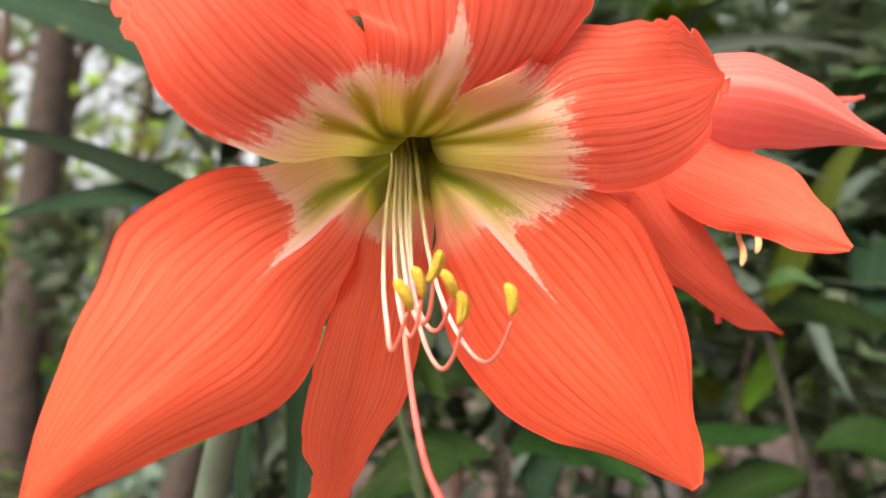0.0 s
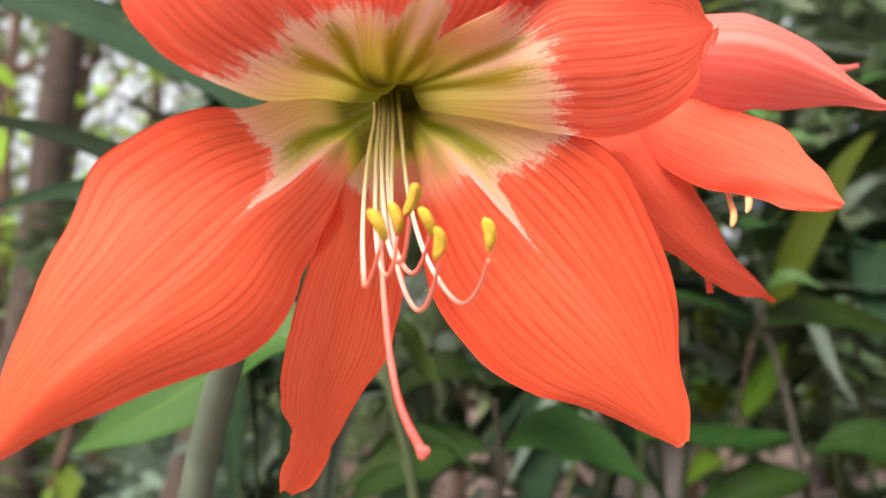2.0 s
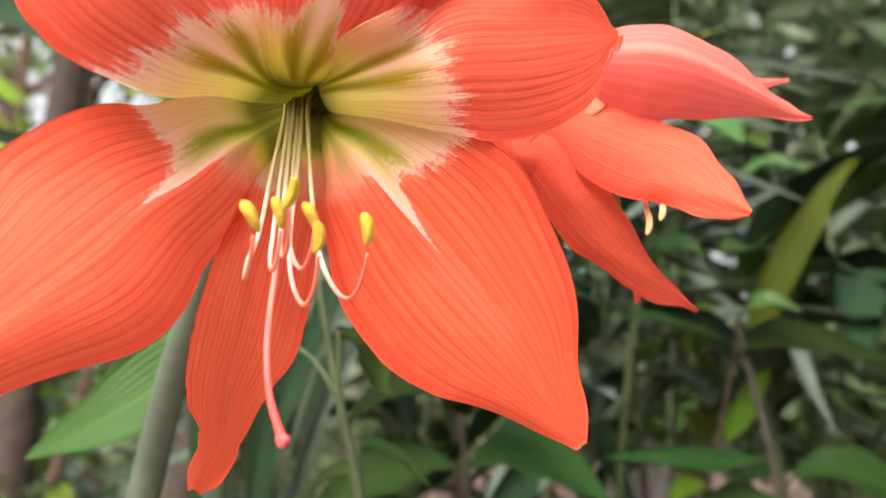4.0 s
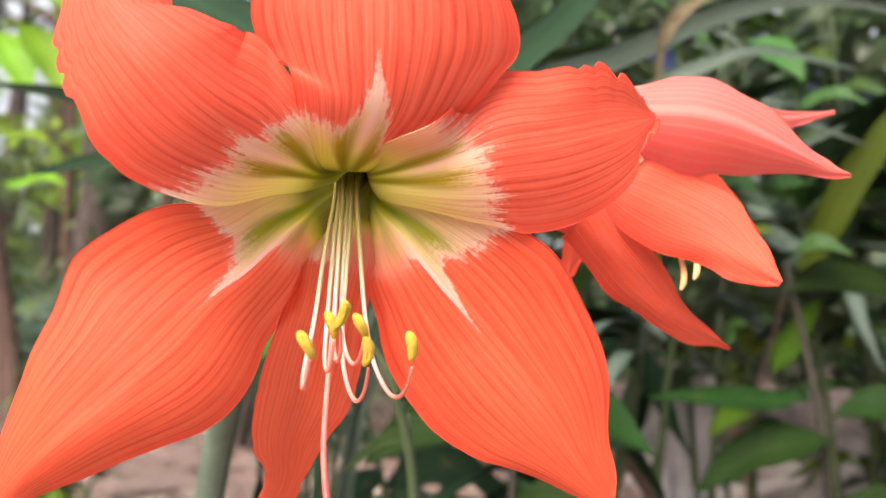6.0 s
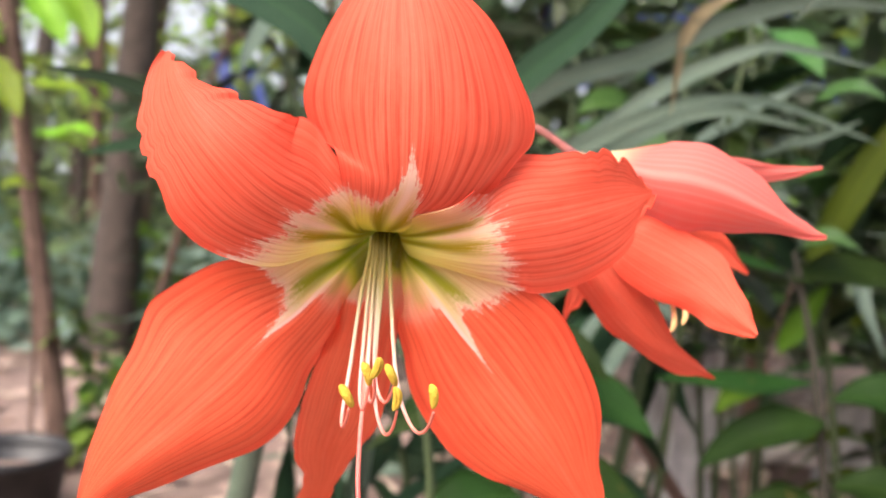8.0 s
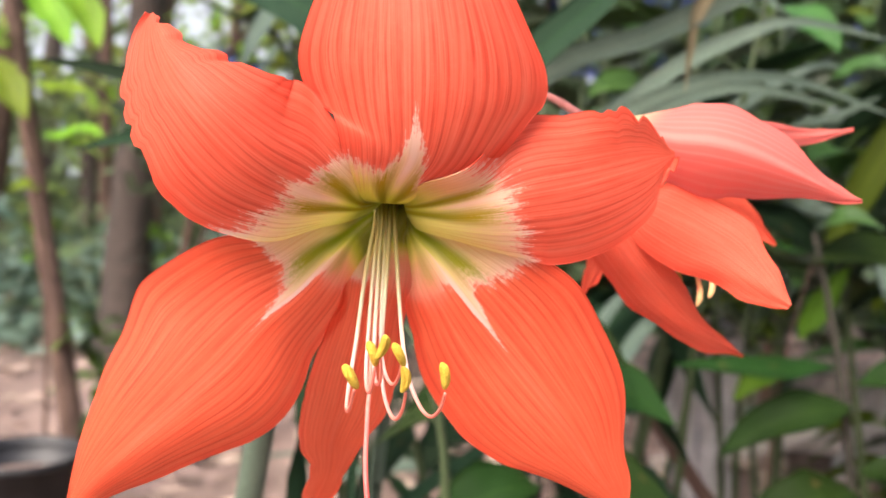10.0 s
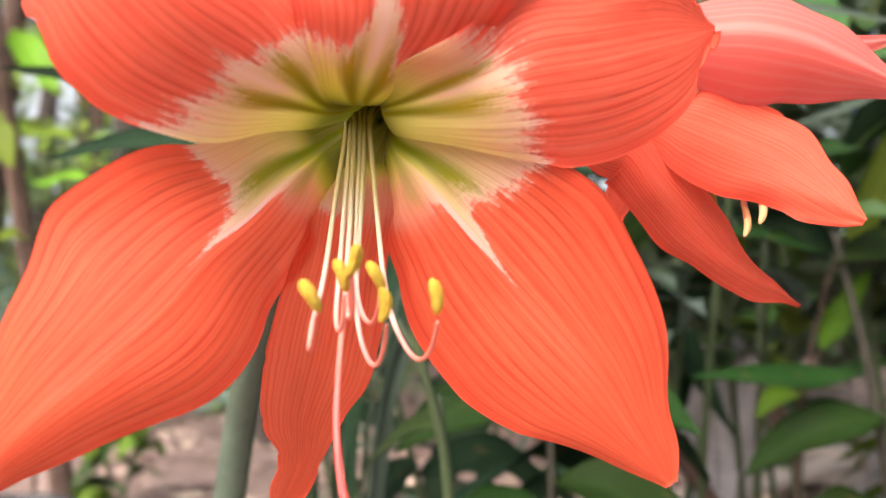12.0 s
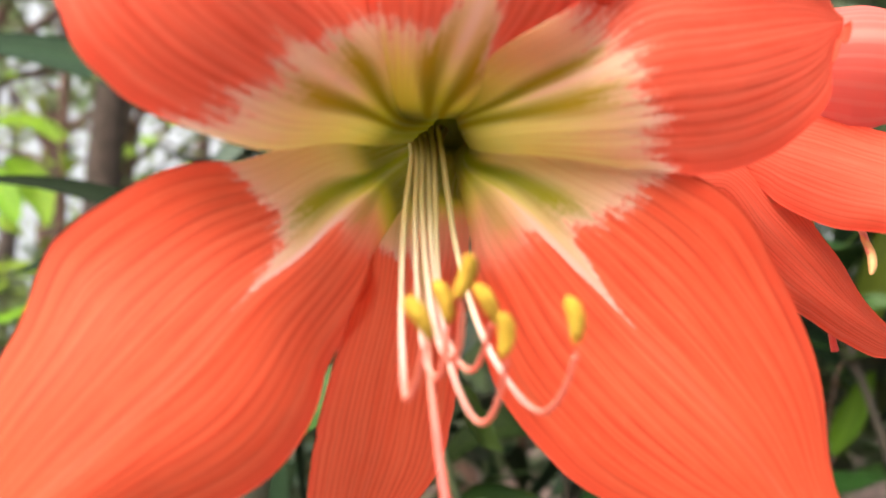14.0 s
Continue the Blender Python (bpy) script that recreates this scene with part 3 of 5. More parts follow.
def petal(name, side, rows, parent, mats, label="", lip=2, star_tip=4.6, star_side=0.72, tip_width=0.07, ragged=0.0, frill=0.0012, seed=1, nu=84, nv=72, away=1.0, star_skew=0.0, wavy=0.0009, tip_power=1.4, notches=(), tip_out=None):
    """A tepal lofted along its midrib. Rows, in millimetres: the midrib's place, the half-widths to both
    sides and how far each margin bends back. lip: the row at the throat's mouth; star_tip: the row at which the pale midrib streak ends."""
    p = np.array(rows, float) / 1000
    c = curve_through(p, nu)
    m, wl, wr, bl, br = c[:, :3], c[:, 3], c[:, 4], c[:, 5], c[:, 6]
    t = unit(np.gradient(m, axis=0))
    s = np.array(side, float) - (t @ np.array(side, float))[:, None] * t
    s = unit(s)
    n = np.cross(t, s) * away
    v = np.linspace(-1, 1, nv)
    u = np.linspace(0, 1, nu)
    length = np.r_[0, np.cumsum(np.linalg.norm(np.diff(m, axis=0), axis=1))]
    root = np.r_[0, np.cumsum(np.linalg.norm(np.diff(p[:, :3], axis=0), axis=1) ** 0.5)]
    at = np.interp(np.r_[lip, star_tip], range(len(rows)), root) / root[-1]
    lip_len, star_len = np.interp(at, u, length)
    grow = np.clip((u - 0.25) / 0.3, 0, 1)
    grid = np.zeros((nu, nv, 3))
    attr = np.zeros((nu, nv, 3))
    for j, vj in enumerate(v):
        w, b = (wl, bl) if vj < 0 else (wr, br)
        margin = np.clip((abs(vj) - 0.55) / 0.45, 0, 1) ** 2
        notch = -np.maximum(0, wave_noise(u * 38 + (5 if vj < 0 else 31) + seed, seed)) ** 1.2 * ragged * np.clip(u * 4 - 2.0, 0, 1)
        notch += wave_noise(u * 9 + 3.3 * seed + (11 if vj < 0 else 0), seed + 7) * wavy * grow * np.minimum(1, (1 - u) * 8)
        for at_u, edge_side, deep, half in notches:
            if vj * edge_side > 0:
                notch = notch - deep * np.exp(-(((u - at_u) / half) ** 2)) * abs(vj) ** 3
        wide = np.maximum(w + notch * abs(vj), 0)
        ripple = wave_noise(u * 7 + (2 if vj < 0 else 40) + seed, seed + 3) * frill * margin * grow
        fold = -0.0001 * math.exp(-((vj / 0.05) ** 2)) * np.clip(u * 6 - 0.6, 0, 1) * np.minimum(1, (1 - u) * 5)
        ribs = 0.00004 * np.sin(vj * 31 + 1.5 * np.sin(u * 5 + seed)) * np.clip(u * 5 - 0.7, 0, 1) * np.minimum(1, (1 - u) * 6)
        swell = 0.0008 * wave_noise(u * 4 + vj * 1.7 + seed * 2.1, seed + 5) * grow
        grid[:, j] = m + s * (wide * vj)[:, None] + n * (b * vj * vj + ripple - fold + ribs + swell)[:, None]
        bound = (1 + star_skew * vj) * star_side + (1 - star_side) * max(0.0, 1 - abs(vj) / (tip_out if tip_out and vj < 0 else tip_width)) ** tip_power + 0.09 * math.exp(-(((abs(vj) - 0.5) / 0.3) ** 2))
        attr[:, j, 0] = (length - lip_len) / (star_len - lip_len) / bound
        attr[:, j, 1] = vj
        attr[:, j, 2] = length
    gn = unit(np.cross(np.gradient(grid, axis=0), np.gradient(grid, axis=1)))
    if (gn[nu // 2, nv // 2] @ n[nu // 2]) < 0:
        gn = -gn
    back = grid + gn * 0.00035
    verts, faces = sheet(grid, back)
    return mesh_object(name, verts, faces, mats, parent, label, np.concatenate([attr.reshape(-1, 3)] * 2), "petal")


def tube(name, points, radii, mat, parent=None, label="", count=40, sides=12, rough=0.0, seed=0, ease=0):
    """A round tapering tube along a curve, closed at both ends."""
    rad = np.interp(np.linspace(0, 1, count), np.linspace(0, 1, len(radii)), radii)
    c = curve_through(points, count)
    for _ in range(ease):
        c[1:-1] = (c[:-2] + 2 * c[1:-1] + c[2:]) / 4
    t = unit(np.gradient(c, axis=0))
    ref = np.array([0.31, 0.87, 0.39]) if abs(t[:, 2]).mean() > 0.5 else np.array([0.2, 0.1, 1.0])
    a = unit(np.cross(t, ref))
    b = np.cross(t, a)
    verts, attr = [], []
    rng = np.random.RandomState(seed + 5)
    for i in range(count):
        for k in range(sides):
            g = 2 * math.pi * k / sides
            r = rad[i] * (1 + rough * rng.uniform(-1, 1))
            verts.append(c[i] + (a[i] * math.cos(g) + b[i] * math.sin(g)) * r)
            attr.append((i / (count - 1),) * 3)
    faces = [(i * sides + k, i * sides + (k + 1) % sides, (i + 1) * sides + (k + 1) % sides, (i + 1) * sides + k) for i in range(count - 1) for k in range(sides)]
    faces += [tuple(range(sides))[::-1], tuple((count - 1) * sides + k for k in range(sides))]
    return mesh_object(name, verts, faces, mat, parent, label, attr, "tube")


def anther(name, centre, axis, length, width, mat, parent, seed):
    """A pollen sac: a bent bean with a seam along it and a grainy skin."""
    bm = bmesh.new()
    bmesh.ops.create_icosphere(bm, subdivisions=4, radius=1.0)
    turn = Vector(axis).to_track_quat("Z", "Y").to_matrix()
    for vert in bm.verts:
        q = vert.co.copy()
        seam = 1 - 0.34 * math.exp(-((math.atan2(q.y, q.x) + 1.4) / 0.28) ** 2) * (1 - q.z * q.z)
        grain = 1 + 0.13 * noise.noise(q * 5.0 + Vector((seed, 0, 0))) + 0.10 * noise.noise(q * 13 + Vector((0, seed, 0)))
        taper = 1 - 0.16 * q.z
        box = (1 - abs(q.z) ** 3) ** 0.5 / max((1 - q.z * q.z) ** 0.5, 0.12)
        r = width / 2 * seam * grain * taper * min(box, 1.5)
        vert.co = Vector(centre) + turn @ Vector((q.x * r + 0.13 * length * (q.z * q.z - 0.4), q.y * r, q.z * length / 2))
    return part(name, bm, mat, parent, "grainy yellow pollen sac")


def thing(name, label, category, group="", at=(0, 0, 0)):
    ob = new(name)
    ob.location = at
    return tagged(ob, label, category, group)


# ---- ground ----
def build_ground():
    xs = np.r_[-400, -120, -40, -16, np.linspace(-8, 8, 90), 16, 40, 120, 400]
    ys = np.r_[-400, -120, -40, -12, np.linspace(-4, 14, 110), 24, 60, 150, 400]
    verts = []
    for y in ys:
        for x in xs:
            near = math.exp(-((x / 9) ** 2 + ((y - 3) / 9) ** 2))
            z = 0.06 * noise.noise(Vector((x * 0.7, y * 0.7, 0))) + 0.02 * noise.noise(Vector((x * 3, y * 3, 1)))
            verts.append((x, y, z * near - 0.01))
    ob = mesh_object("ground", verts, grid_faces(len(ys), len(xs), 0, False), SOIL)
    tagged(ob, "brown garden soil with fallen leaves under the plants", "ground", kind="structure")
    n = 40
    verts = []
    for i in range(n):
        x = 1.2 - 10.0 * i / (n - 1)
        mid = 2.8 + 0.10 * x + 0.12 * math.sin(x * 1.3)
        for j in range(9):
            y = mid + (j / 8 - 0.5) * (0.95 + 0.12 * math.sin(x * 4 + j))
            z = 0.06 * noise.noise(Vector((x * 0.7, y * 0.7, 0))) + 0.02 * noise.noise(Vector((x * 3, y * 3, 1)))
            verts.append((x, y, z * math.exp(-((x / 9) ** 2 + ((y - 3) / 9) ** 2)) + 0.004 + 0.012 * (1 - (2 * j / 8 - 1) ** 2)))
    ob = mesh_object("path", verts, grid_faces(n, 9), PATH_SOIL)
    tagged(ob, "pale pinkish trodden earth path", "path", kind="structure")


def build_litter():
    rng = np.random.RandomState(4)
    verts, faces = [], []
    for _ in range(6800):
        x, y = rng.normal(0, 2.3), rng.normal(2.6, 2.2)
        size, turn, tip = rng.uniform(0.02, 0.055), rng.uniform(0, 6.3), rng.uniform(-0.5, 0.5)
        z = 0.012 + rng.uniform(0, 0.03) + 0.05 * max(0, noise.noise(Vector((x * 0.7, y * 0.7, 0))))
        k = len(verts)
        ca, sa = math.cos(turn), math.sin(turn)
        for a, b, h in ((-1, 0, 0.1), (0, -0.4, 0), (0, 0.4, 0), (1, 0, 0.2), (0, 0, -0.12)):
            verts.append((x + size * (a * ca - b * sa), y + size * (a * sa + b * ca), z + size * (h + tip * b)))
        faces += [(k, k + 1, k + 4), (k + 1, k + 3, k + 4), (k + 3, k + 2, k + 4), (k + 2, k, k + 4)]
    ob = mesh_object("leaf_litter", verts, faces, LITTER)
    tagged(ob, "dry brown fallen leaves scattered on the soil", "leaf litter", kind="stuff")


# ---- leaves and plants ----
def leaf_grid(points, width, channel=0.25, profile="strap", nu=26, nv=9, twist=0.0, wave=0.04, seed=0):
    c = curve_through(points, nu)
    t = unit(np.gradient(c, axis=0))
    up = np.array([0, 0, 1.0])
    s = unit(np.cross(t, up) + np.array([1e-6, 0, 0]))
    n = np.cross(s, t)
    u = np.linspace(0, 1, nu)
    if profile == "strap":
        w = width / 2 * np.minimum(1, (u * 1.35 + 0.06)) * np.clip((1 - u) * 2.6, 0, 1) ** 0.6
    else:
        w = width / 2 * np.sin(np.pi * np.clip(u, 0.0, 1) ** 0.75) ** 0.85
    w = np.maximum(w, 0.0004)
    tw = twist * np.sign(s[:, 1].mean() + 1e-9) * np.clip(0.3 + u * 1.6, 0, 1) + 0.12 * np.sin(u * 5 + seed)
    s2 = s * np.cos(tw)[:, None] + n * np.sin(tw)[:, None]
    n2 = n * np.cos(tw)[:, None] - s * np.sin(tw)[:, None]
    v = np.linspace(-1, 1, nv)
    grid = np.zeros((nu, nv, 3))
    attr = np.zeros((nu, nv, 3))
    for j, vj in enumerate(v):
        edge = 1 + wave * np.sin(u * 23 + seed + (2 if vj < 0 else 0))
        bend = channel * w * abs(vj) ** 1.4 + wave * w * np.sin(u * 17 + seed + vj) * abs(vj)
        grid[:, j] = c + s2 * (w * edge * vj)[:, None] + n2 * bend[:, None]
        attr[:, j] = np.stack([u, u * 0 + vj, u * 0 + seed], -1)
    thick = 0.0004 + 0.012 * w.max() * (1 - 0.7 * np.abs(v))
    back = grid - n2[:, None, :] * thick[None, :, None]
    verts, faces = sheet(grid, back)
    return verts, faces, np.concatenate([attr.reshape(-1, 3)] * 2)


def leaf_part(name, points, width, mat, parent, label="", **kw):
    verts, faces, attr = leaf_grid(points, width, **kw)
    return mesh_object(name, verts, faces, mat, parent, label, attr, "leaf")


build_ground()
build_litter()


# ---- the near flower ----
def main_flower():
    ob = thing("amaryllis_flower", "open coral-orange amaryllis flower with a pale green and white star throat", "flower", "flowers on the stalk", (-0.004, 0.25, 0.66))
    ob_inv = Matrix.Translation(ob.location).inverted()
    made = []
    styles = dict(
        top=dict(star_tip=4.75, star_side=0.42, tip_width=0.30, tip_power=0.9, seed=2, frill=0.0010),
        ul=dict(star_tip=4.3, star_side=0.74, tip_width=0.35, seed=5, wavy=0.0017, ragged=0.0021, frill=0.0018, star_skew=0.46, nu=140),
        ur=dict(star_tip=4.75, star_side=0.86, tip_width=0.35, seed=9, ragged=0.0022, notches=((0.76, -1, 0.0016, 0.012), (0.84, -1, 0.0034, 0.014), (0.91, -1, 0.0036, 0.012), (0.90, 1, 0.0034, 0.014)), frill=0.0018, star_skew=0.1, nu=150),
        ll=dict(star_tip=5.05, star_side=0.47, tip_power=2.0, tip_width=0.07, tip_out=0.5, seed=12, wavy=0.0012, frill=0.0010, star_skew=-0.36),
        lr=dict(star_tip=5.15, star_side=0.48, tip_power=2.2, tip_width=0.05, tip_out=0.29, seed=15, wavy=0.0019, frill=0.0010, star_skew=-0.36),
        bot=dict(star_tip=3.4, star_side=0.85, tip_width=0.2, seed=18, ragged=0.0010, frill=0.0012),
    )
    for key, kw in styles.items():
        side, rows, away = PETALS[key]
        made.append(petal("petal", side, rows, ob, [dict(ll=PETAL_LOW, lr=PETAL_LOW, bot=PETAL_BOTTOM, top=PETAL_TOP).get(key, PETAL)], away=away, **kw))
    # tube behind the throat and the green ovary
    made.append(tube("flower_tube", [(-0.0066, 0.231, 0.6625), (-0.006, 0.243, 0.668), (-0.0055, 0.262, 0.673), (-0.006, 0.278, 0.676)], [0.0050, 0.0062, 0.0058, 0.0045], TUBE, ob, "greenish tube behind the petals"))
    made.append(tube("ovary", [(-0.006, 0.276, 0.675), (-0.008, 0.286, 0.682), (-0.011, 0.296, 0.689)], [0.0045, 0.0062, 0.004], SCAPE, ob, "green ovary"))
    for k, (points, centre, axis) in enumerate(STAMENS):
        root = (points[0][0] * 0.5 - 0.003, 0.246, 0.668)
        fil = tube("filament", [root, *points], [0.00055, 0.00060, 0.00060, 0.00060, 0.00054, 0.00040], FILAMENT, ob, "white filament turning coral, hooked at its end", count=70, sides=10, ease=14)
        made.append(fil)
        anther("anther", centre, axis, 0.0070, 0.0025, POLLEN, fil, k)
    style = tube("style", [(-0.0066, 0.246, 0.668), (-0.0070, 0.2315, 0.6625), *STYLE_LINE], [0.0006, 0.0006, 0.00062, 0.00064, 0.00066, 0.00078], STYLE, ob, "long coral-pink style", count=60)
    made.append(style)
    bm = bmesh.new()
    tip = Vector(STYLE_LINE[-1])
    for k in range(3):
        g = k * 2.1 + 0.4
        lobe = bmesh.ops.create_icosphere(bm, subdivisions=2, radius=0.0009)["verts"]
        bmesh.ops.translate(bm, verts=lobe, vec=tip + Vector((0.0005 * math.cos(g), -0.0004, 0.0005 * math.sin(g))))
    part("stigma", bm, STIGMA, style, "three-lobed pink stigma")
    for o in made:
        o.matrix_parent_inverse = ob_inv
    return ob


def second_flower():
    ob = thing("amaryllis_flower", "half-open coral-pink amaryllis flower turned sideways on the same stalk", "flower", "flowers on the stalk", (0.058, 0.252, 0.686))
    inv = Matrix.Translation(ob.location).inverted()
    made = []
    for k, (key, mat) in enumerate((("t1", PETAL_BACK), ("t0", PETAL_BACK), ("t2", PETAL), ("t3", PETAL), ("t4", PETAL), ("t5", PETAL))):
        side, rows, away = PETALS[key]
        made.append(petal("petal", side, rows, ob, [mat], away=away, lip=0, star_tip=1, star_side=1.0, seed=30 + 3 * k, frill=0.0008, nu=60, nv=48))
        if mat is PETAL:
            me = made[-1].data
            for d in me.attributes["petal"].data:
                d.vector[0] += 1.6
    made.append(tube("flower_tube", [(0.050, 0.258, 0.6885), (0.056, 0.255, 0.6862), (0.064, 0.255, 0.680), (0.074, 0.257, 0.668)], [0.0017, 0.0024, 0.0038, 0.006], TUBE_PINK, ob, "pale green and pink tube"))
    for k, line in enumerate(SECOND_STAMENS):
        made.append(tube("filament", line, [0.0007, 0.0008, 0.0006], FILAMENT, ob, "", 24, 8))
        a, b = np.array(line[-1]), np.array(line[-2])
        anther("anther", tuple(a), tuple(unit(b - a)), 0.0100, 0.0019, CREAM, made[-1], k + 10)
    style = tube("style", [(0.079, 0.262, 0.652), (0.088, 0.280, 0.630), (0.0925, 0.2905, 0.6175), (0.0932, 0.2915, 0.6145)], [0.0007, 0.0007, 0.0008, 0.0011], STYLE, ob, "pink style tip showing under the petals", 24, 8)
    made.append(style)
    for o in made:
        o.matrix_parent_inverse = inv
    return ob


STAMENS = [
    ([(-0.0166, 0.231, 0.6634), (-0.0129, 0.217, 0.6537), (-0.0145, 0.2175, 0.6454), (-0.0151, 0.212, 0.6322), (-0.0144, 0.202, 0.6178), (-0.0119, 0.182, 0.6076), (-0.0113, 0.178, 0.603), (-0.0095, 0.174, 0.605), (-0.0074, 0.168, 0.611)], (-0.0078, 0.166, 0.6145), (0.52, 0.2, -0.9)),
    ([(-0.0149, 0.231, 0.6633), (-0.0119, 0.2165, 0.6538), (-0.0128, 0.2175, 0.6455), (-0.0126, 0.2125, 0.6324), (-0.0113, 0.203, 0.6179), (-0.0086, 0.189, 0.6081), (-0.0071, 0.186, 0.6062), (-0.0057, 0.183, 0.6096), (-0.005, 0.181, 0.6145)], (-0.0053, 0.1795, 0.6182), (0.3, 0.2, -1)),
    ([(-0.0136, 0.231, 0.6633), (-0.0108, 0.2155, 0.6539), (-0.0116, 0.217, 0.6457), (-0.0109, 0.212, 0.6326), (-0.0087, 0.199, 0.6187), (-0.006, 0.187, 0.6103), (-0.0041, 0.183, 0.6092), (-0.0028, 0.179, 0.6127), (-0.0024, 0.175, 0.618)], (-0.0018, 0.174, 0.621), (-0.4, 0.3, -1)),
    ([(-0.0122, 0.231, 0.6633), (-0.01, 0.217, 0.6539), (-0.01, 0.217, 0.6458), (-0.0096, 0.213, 0.6326), (-0.0079, 0.204, 0.6198), (-0.0048, 0.195, 0.6105), (-0.002, 0.1926, 0.6074), (0.0003, 0.188, 0.6112), (0.0016, 0.184, 0.6153)], (0.0011, 0.182, 0.618), (0.48, 0.2, -1)),
    ([(-0.0106, 0.231, 0.6632), (-0.0088, 0.2165, 0.654), (-0.0087, 0.216, 0.646), (-0.0087, 0.2135, 0.6326), (-0.0072, 0.202, 0.6167), (-0.0041, 0.192, 0.6045), (-0.0005, 0.1889, 0.5987), (0.0024, 0.184, 0.6037), (0.0036, 0.179, 0.6089)], (0.0035, 0.177, 0.6127), (-0.05, 0.2, -1)),
    ([(-0.0087, 0.231, 0.6631), (-0.0074, 0.2155, 0.6542), (-0.0065, 0.2145, 0.6462), (-0.005, 0.214, 0.6329), (-0.0011, 0.2025, 0.6171), (0.0034, 0.192, 0.6069), (0.0086, 0.1884, 0.6003), (0.0122, 0.183, 0.6044), (0.0137, 0.178, 0.6097)], (0.0136, 0.1756, 0.6144), (0.12, 0.1, -1)),
]
STYLE_LINE = [(-0.0085, 0.2240, 0.6560), (-0.0112, 0.2205, 0.6420), (-0.0113, 0.213, 0.6253), (-0.0095, 0.2, 0.61), (-0.0075, 0.187, 0.598), (-0.0056, 0.1780, 0.5885), (-0.0033, 0.1722, 0.5805), (-0.0008, 0.1678, 0.5758), (0.0013, 0.1642, 0.5727)]
SECOND_STAMENS = [
    [(0.078, 0.258, 0.654), (0.084, 0.254, 0.646), (0.0872, 0.2512, 0.6390), (0.0874, 0.25, 0.6340)],
    [(0.0795, 0.257, 0.653), (0.087, 0.251, 0.647), (0.0900, 0.2465, 0.6415), (0.0901, 0.245, 0.637)],
]
main_flower()
second_flower()


def flower_stalk():
    ob = thing("flower_stalk", "grey-green upright amaryllis stalk rising from the soil behind the flower", "stalk", at=(-0.19, 0.47, 0.0))
    inv = Matrix.Translation(ob.location).inverted()
    made = [tube("scape", [(-0.19, 0.47, -0.02), (-0.155, 0.45, 0.25), (-0.1117, 0.42, 0.533), (-0.0980, 0.40, 0.578), (-0.0785, 0.372, 0.622), (-0.045, 0.325, 0.675), (-0.020, 0.300, 0.697)], [0.0115, 0.0095, 0.0080, 0.0078, 0.0074, 0.006, 0.005], SCAPE, ob, "hollow grey-green scape", 60, 20)]
    made.append(tube("pedicel", [(-0.020, 0.300, 0.695), (-0.017, 0.302, 0.698), (-0.011, 0.296, 0.689)], [0.0036, 0.0034, 0.0036], PEDICEL, ob, "reddish flower stem"))
    made.append(tube("pedicel", [(-0.020, 0.300, 0.695), (0.006, 0.303, 0.709), (0.032, 0.290, 0.703), (0.051, 0.258, 0.6885)], [0.0026, 0.0015, 0.0014, 0.0017], PEDICEL, ob, "pinkish red flower stem"))
    verts, faces, attr = leaf_grid([(-0.020, 0.302, 0.693), (-0.03, 0.312, 0.69), (-0.045, 0.325, 0.66), (-0.05, 0.33, 0.63)], 0.016, profile="lance")
    made.append(mesh_object("bract", verts, faces, LITTER, ob, "dry papery bract", attr, "leaf"))
    for o in made:
        o.matrix_parent_inverse = inv


flower_stalk()


# ---- strap leaves round the flower ----
def strap_plant(name, label, mat, lines, base, group="strap leaves"):
    ob = thing(name, label, "plant", group, base)
    inv = Matrix.Translation(ob.location).inverted()
    for k, (points, width, kw) in enumerate(lines):
        o = leaf_part("leaf", points, width, kw.pop("mat", mat), ob, seed=k * 1.7, **{"twist": 1.2, **kw})
        o.matrix_parent_inverse = inv
    return ob


strap_plant("strap_leaf_plant", "broad strap-leaved plant arching behind the flower, shade in its dark green", LEAF_DARK_SHADED, [
    ([(-0.13, 0.66, 0.0), (-0.115, 0.70, 0.55), (-0.157, 0.76, 0.815), (-0.285, 0.80, 0.900), (-0.39, 0.82, 0.946), (-0.52, 0.84, 0.980), (-0.62, 0.85, 0.97)], 0.058, {}),
    ([(-0.11, 0.62, 0.0), (-0.08, 0.57, 0.55), (0.0055, 0.55, 0.7444), (0.0312, 0.55, 0.7734), (0.0643, 0.55, 0.8024), (0.0962, 0.55, 0.8426), (0.15, 0.55, 0.93)], 0.030, {}),
    ([(-0.13, 0.64, 0.0), (-0.10, 0.61, 0.6), (-0.09, 0.62, 0.86), (-0.16, 0.66, 0.97), (-0.32, 0.68, 1.0)], 0.045, {}),
], (-0.12, 0.62, 0.0))
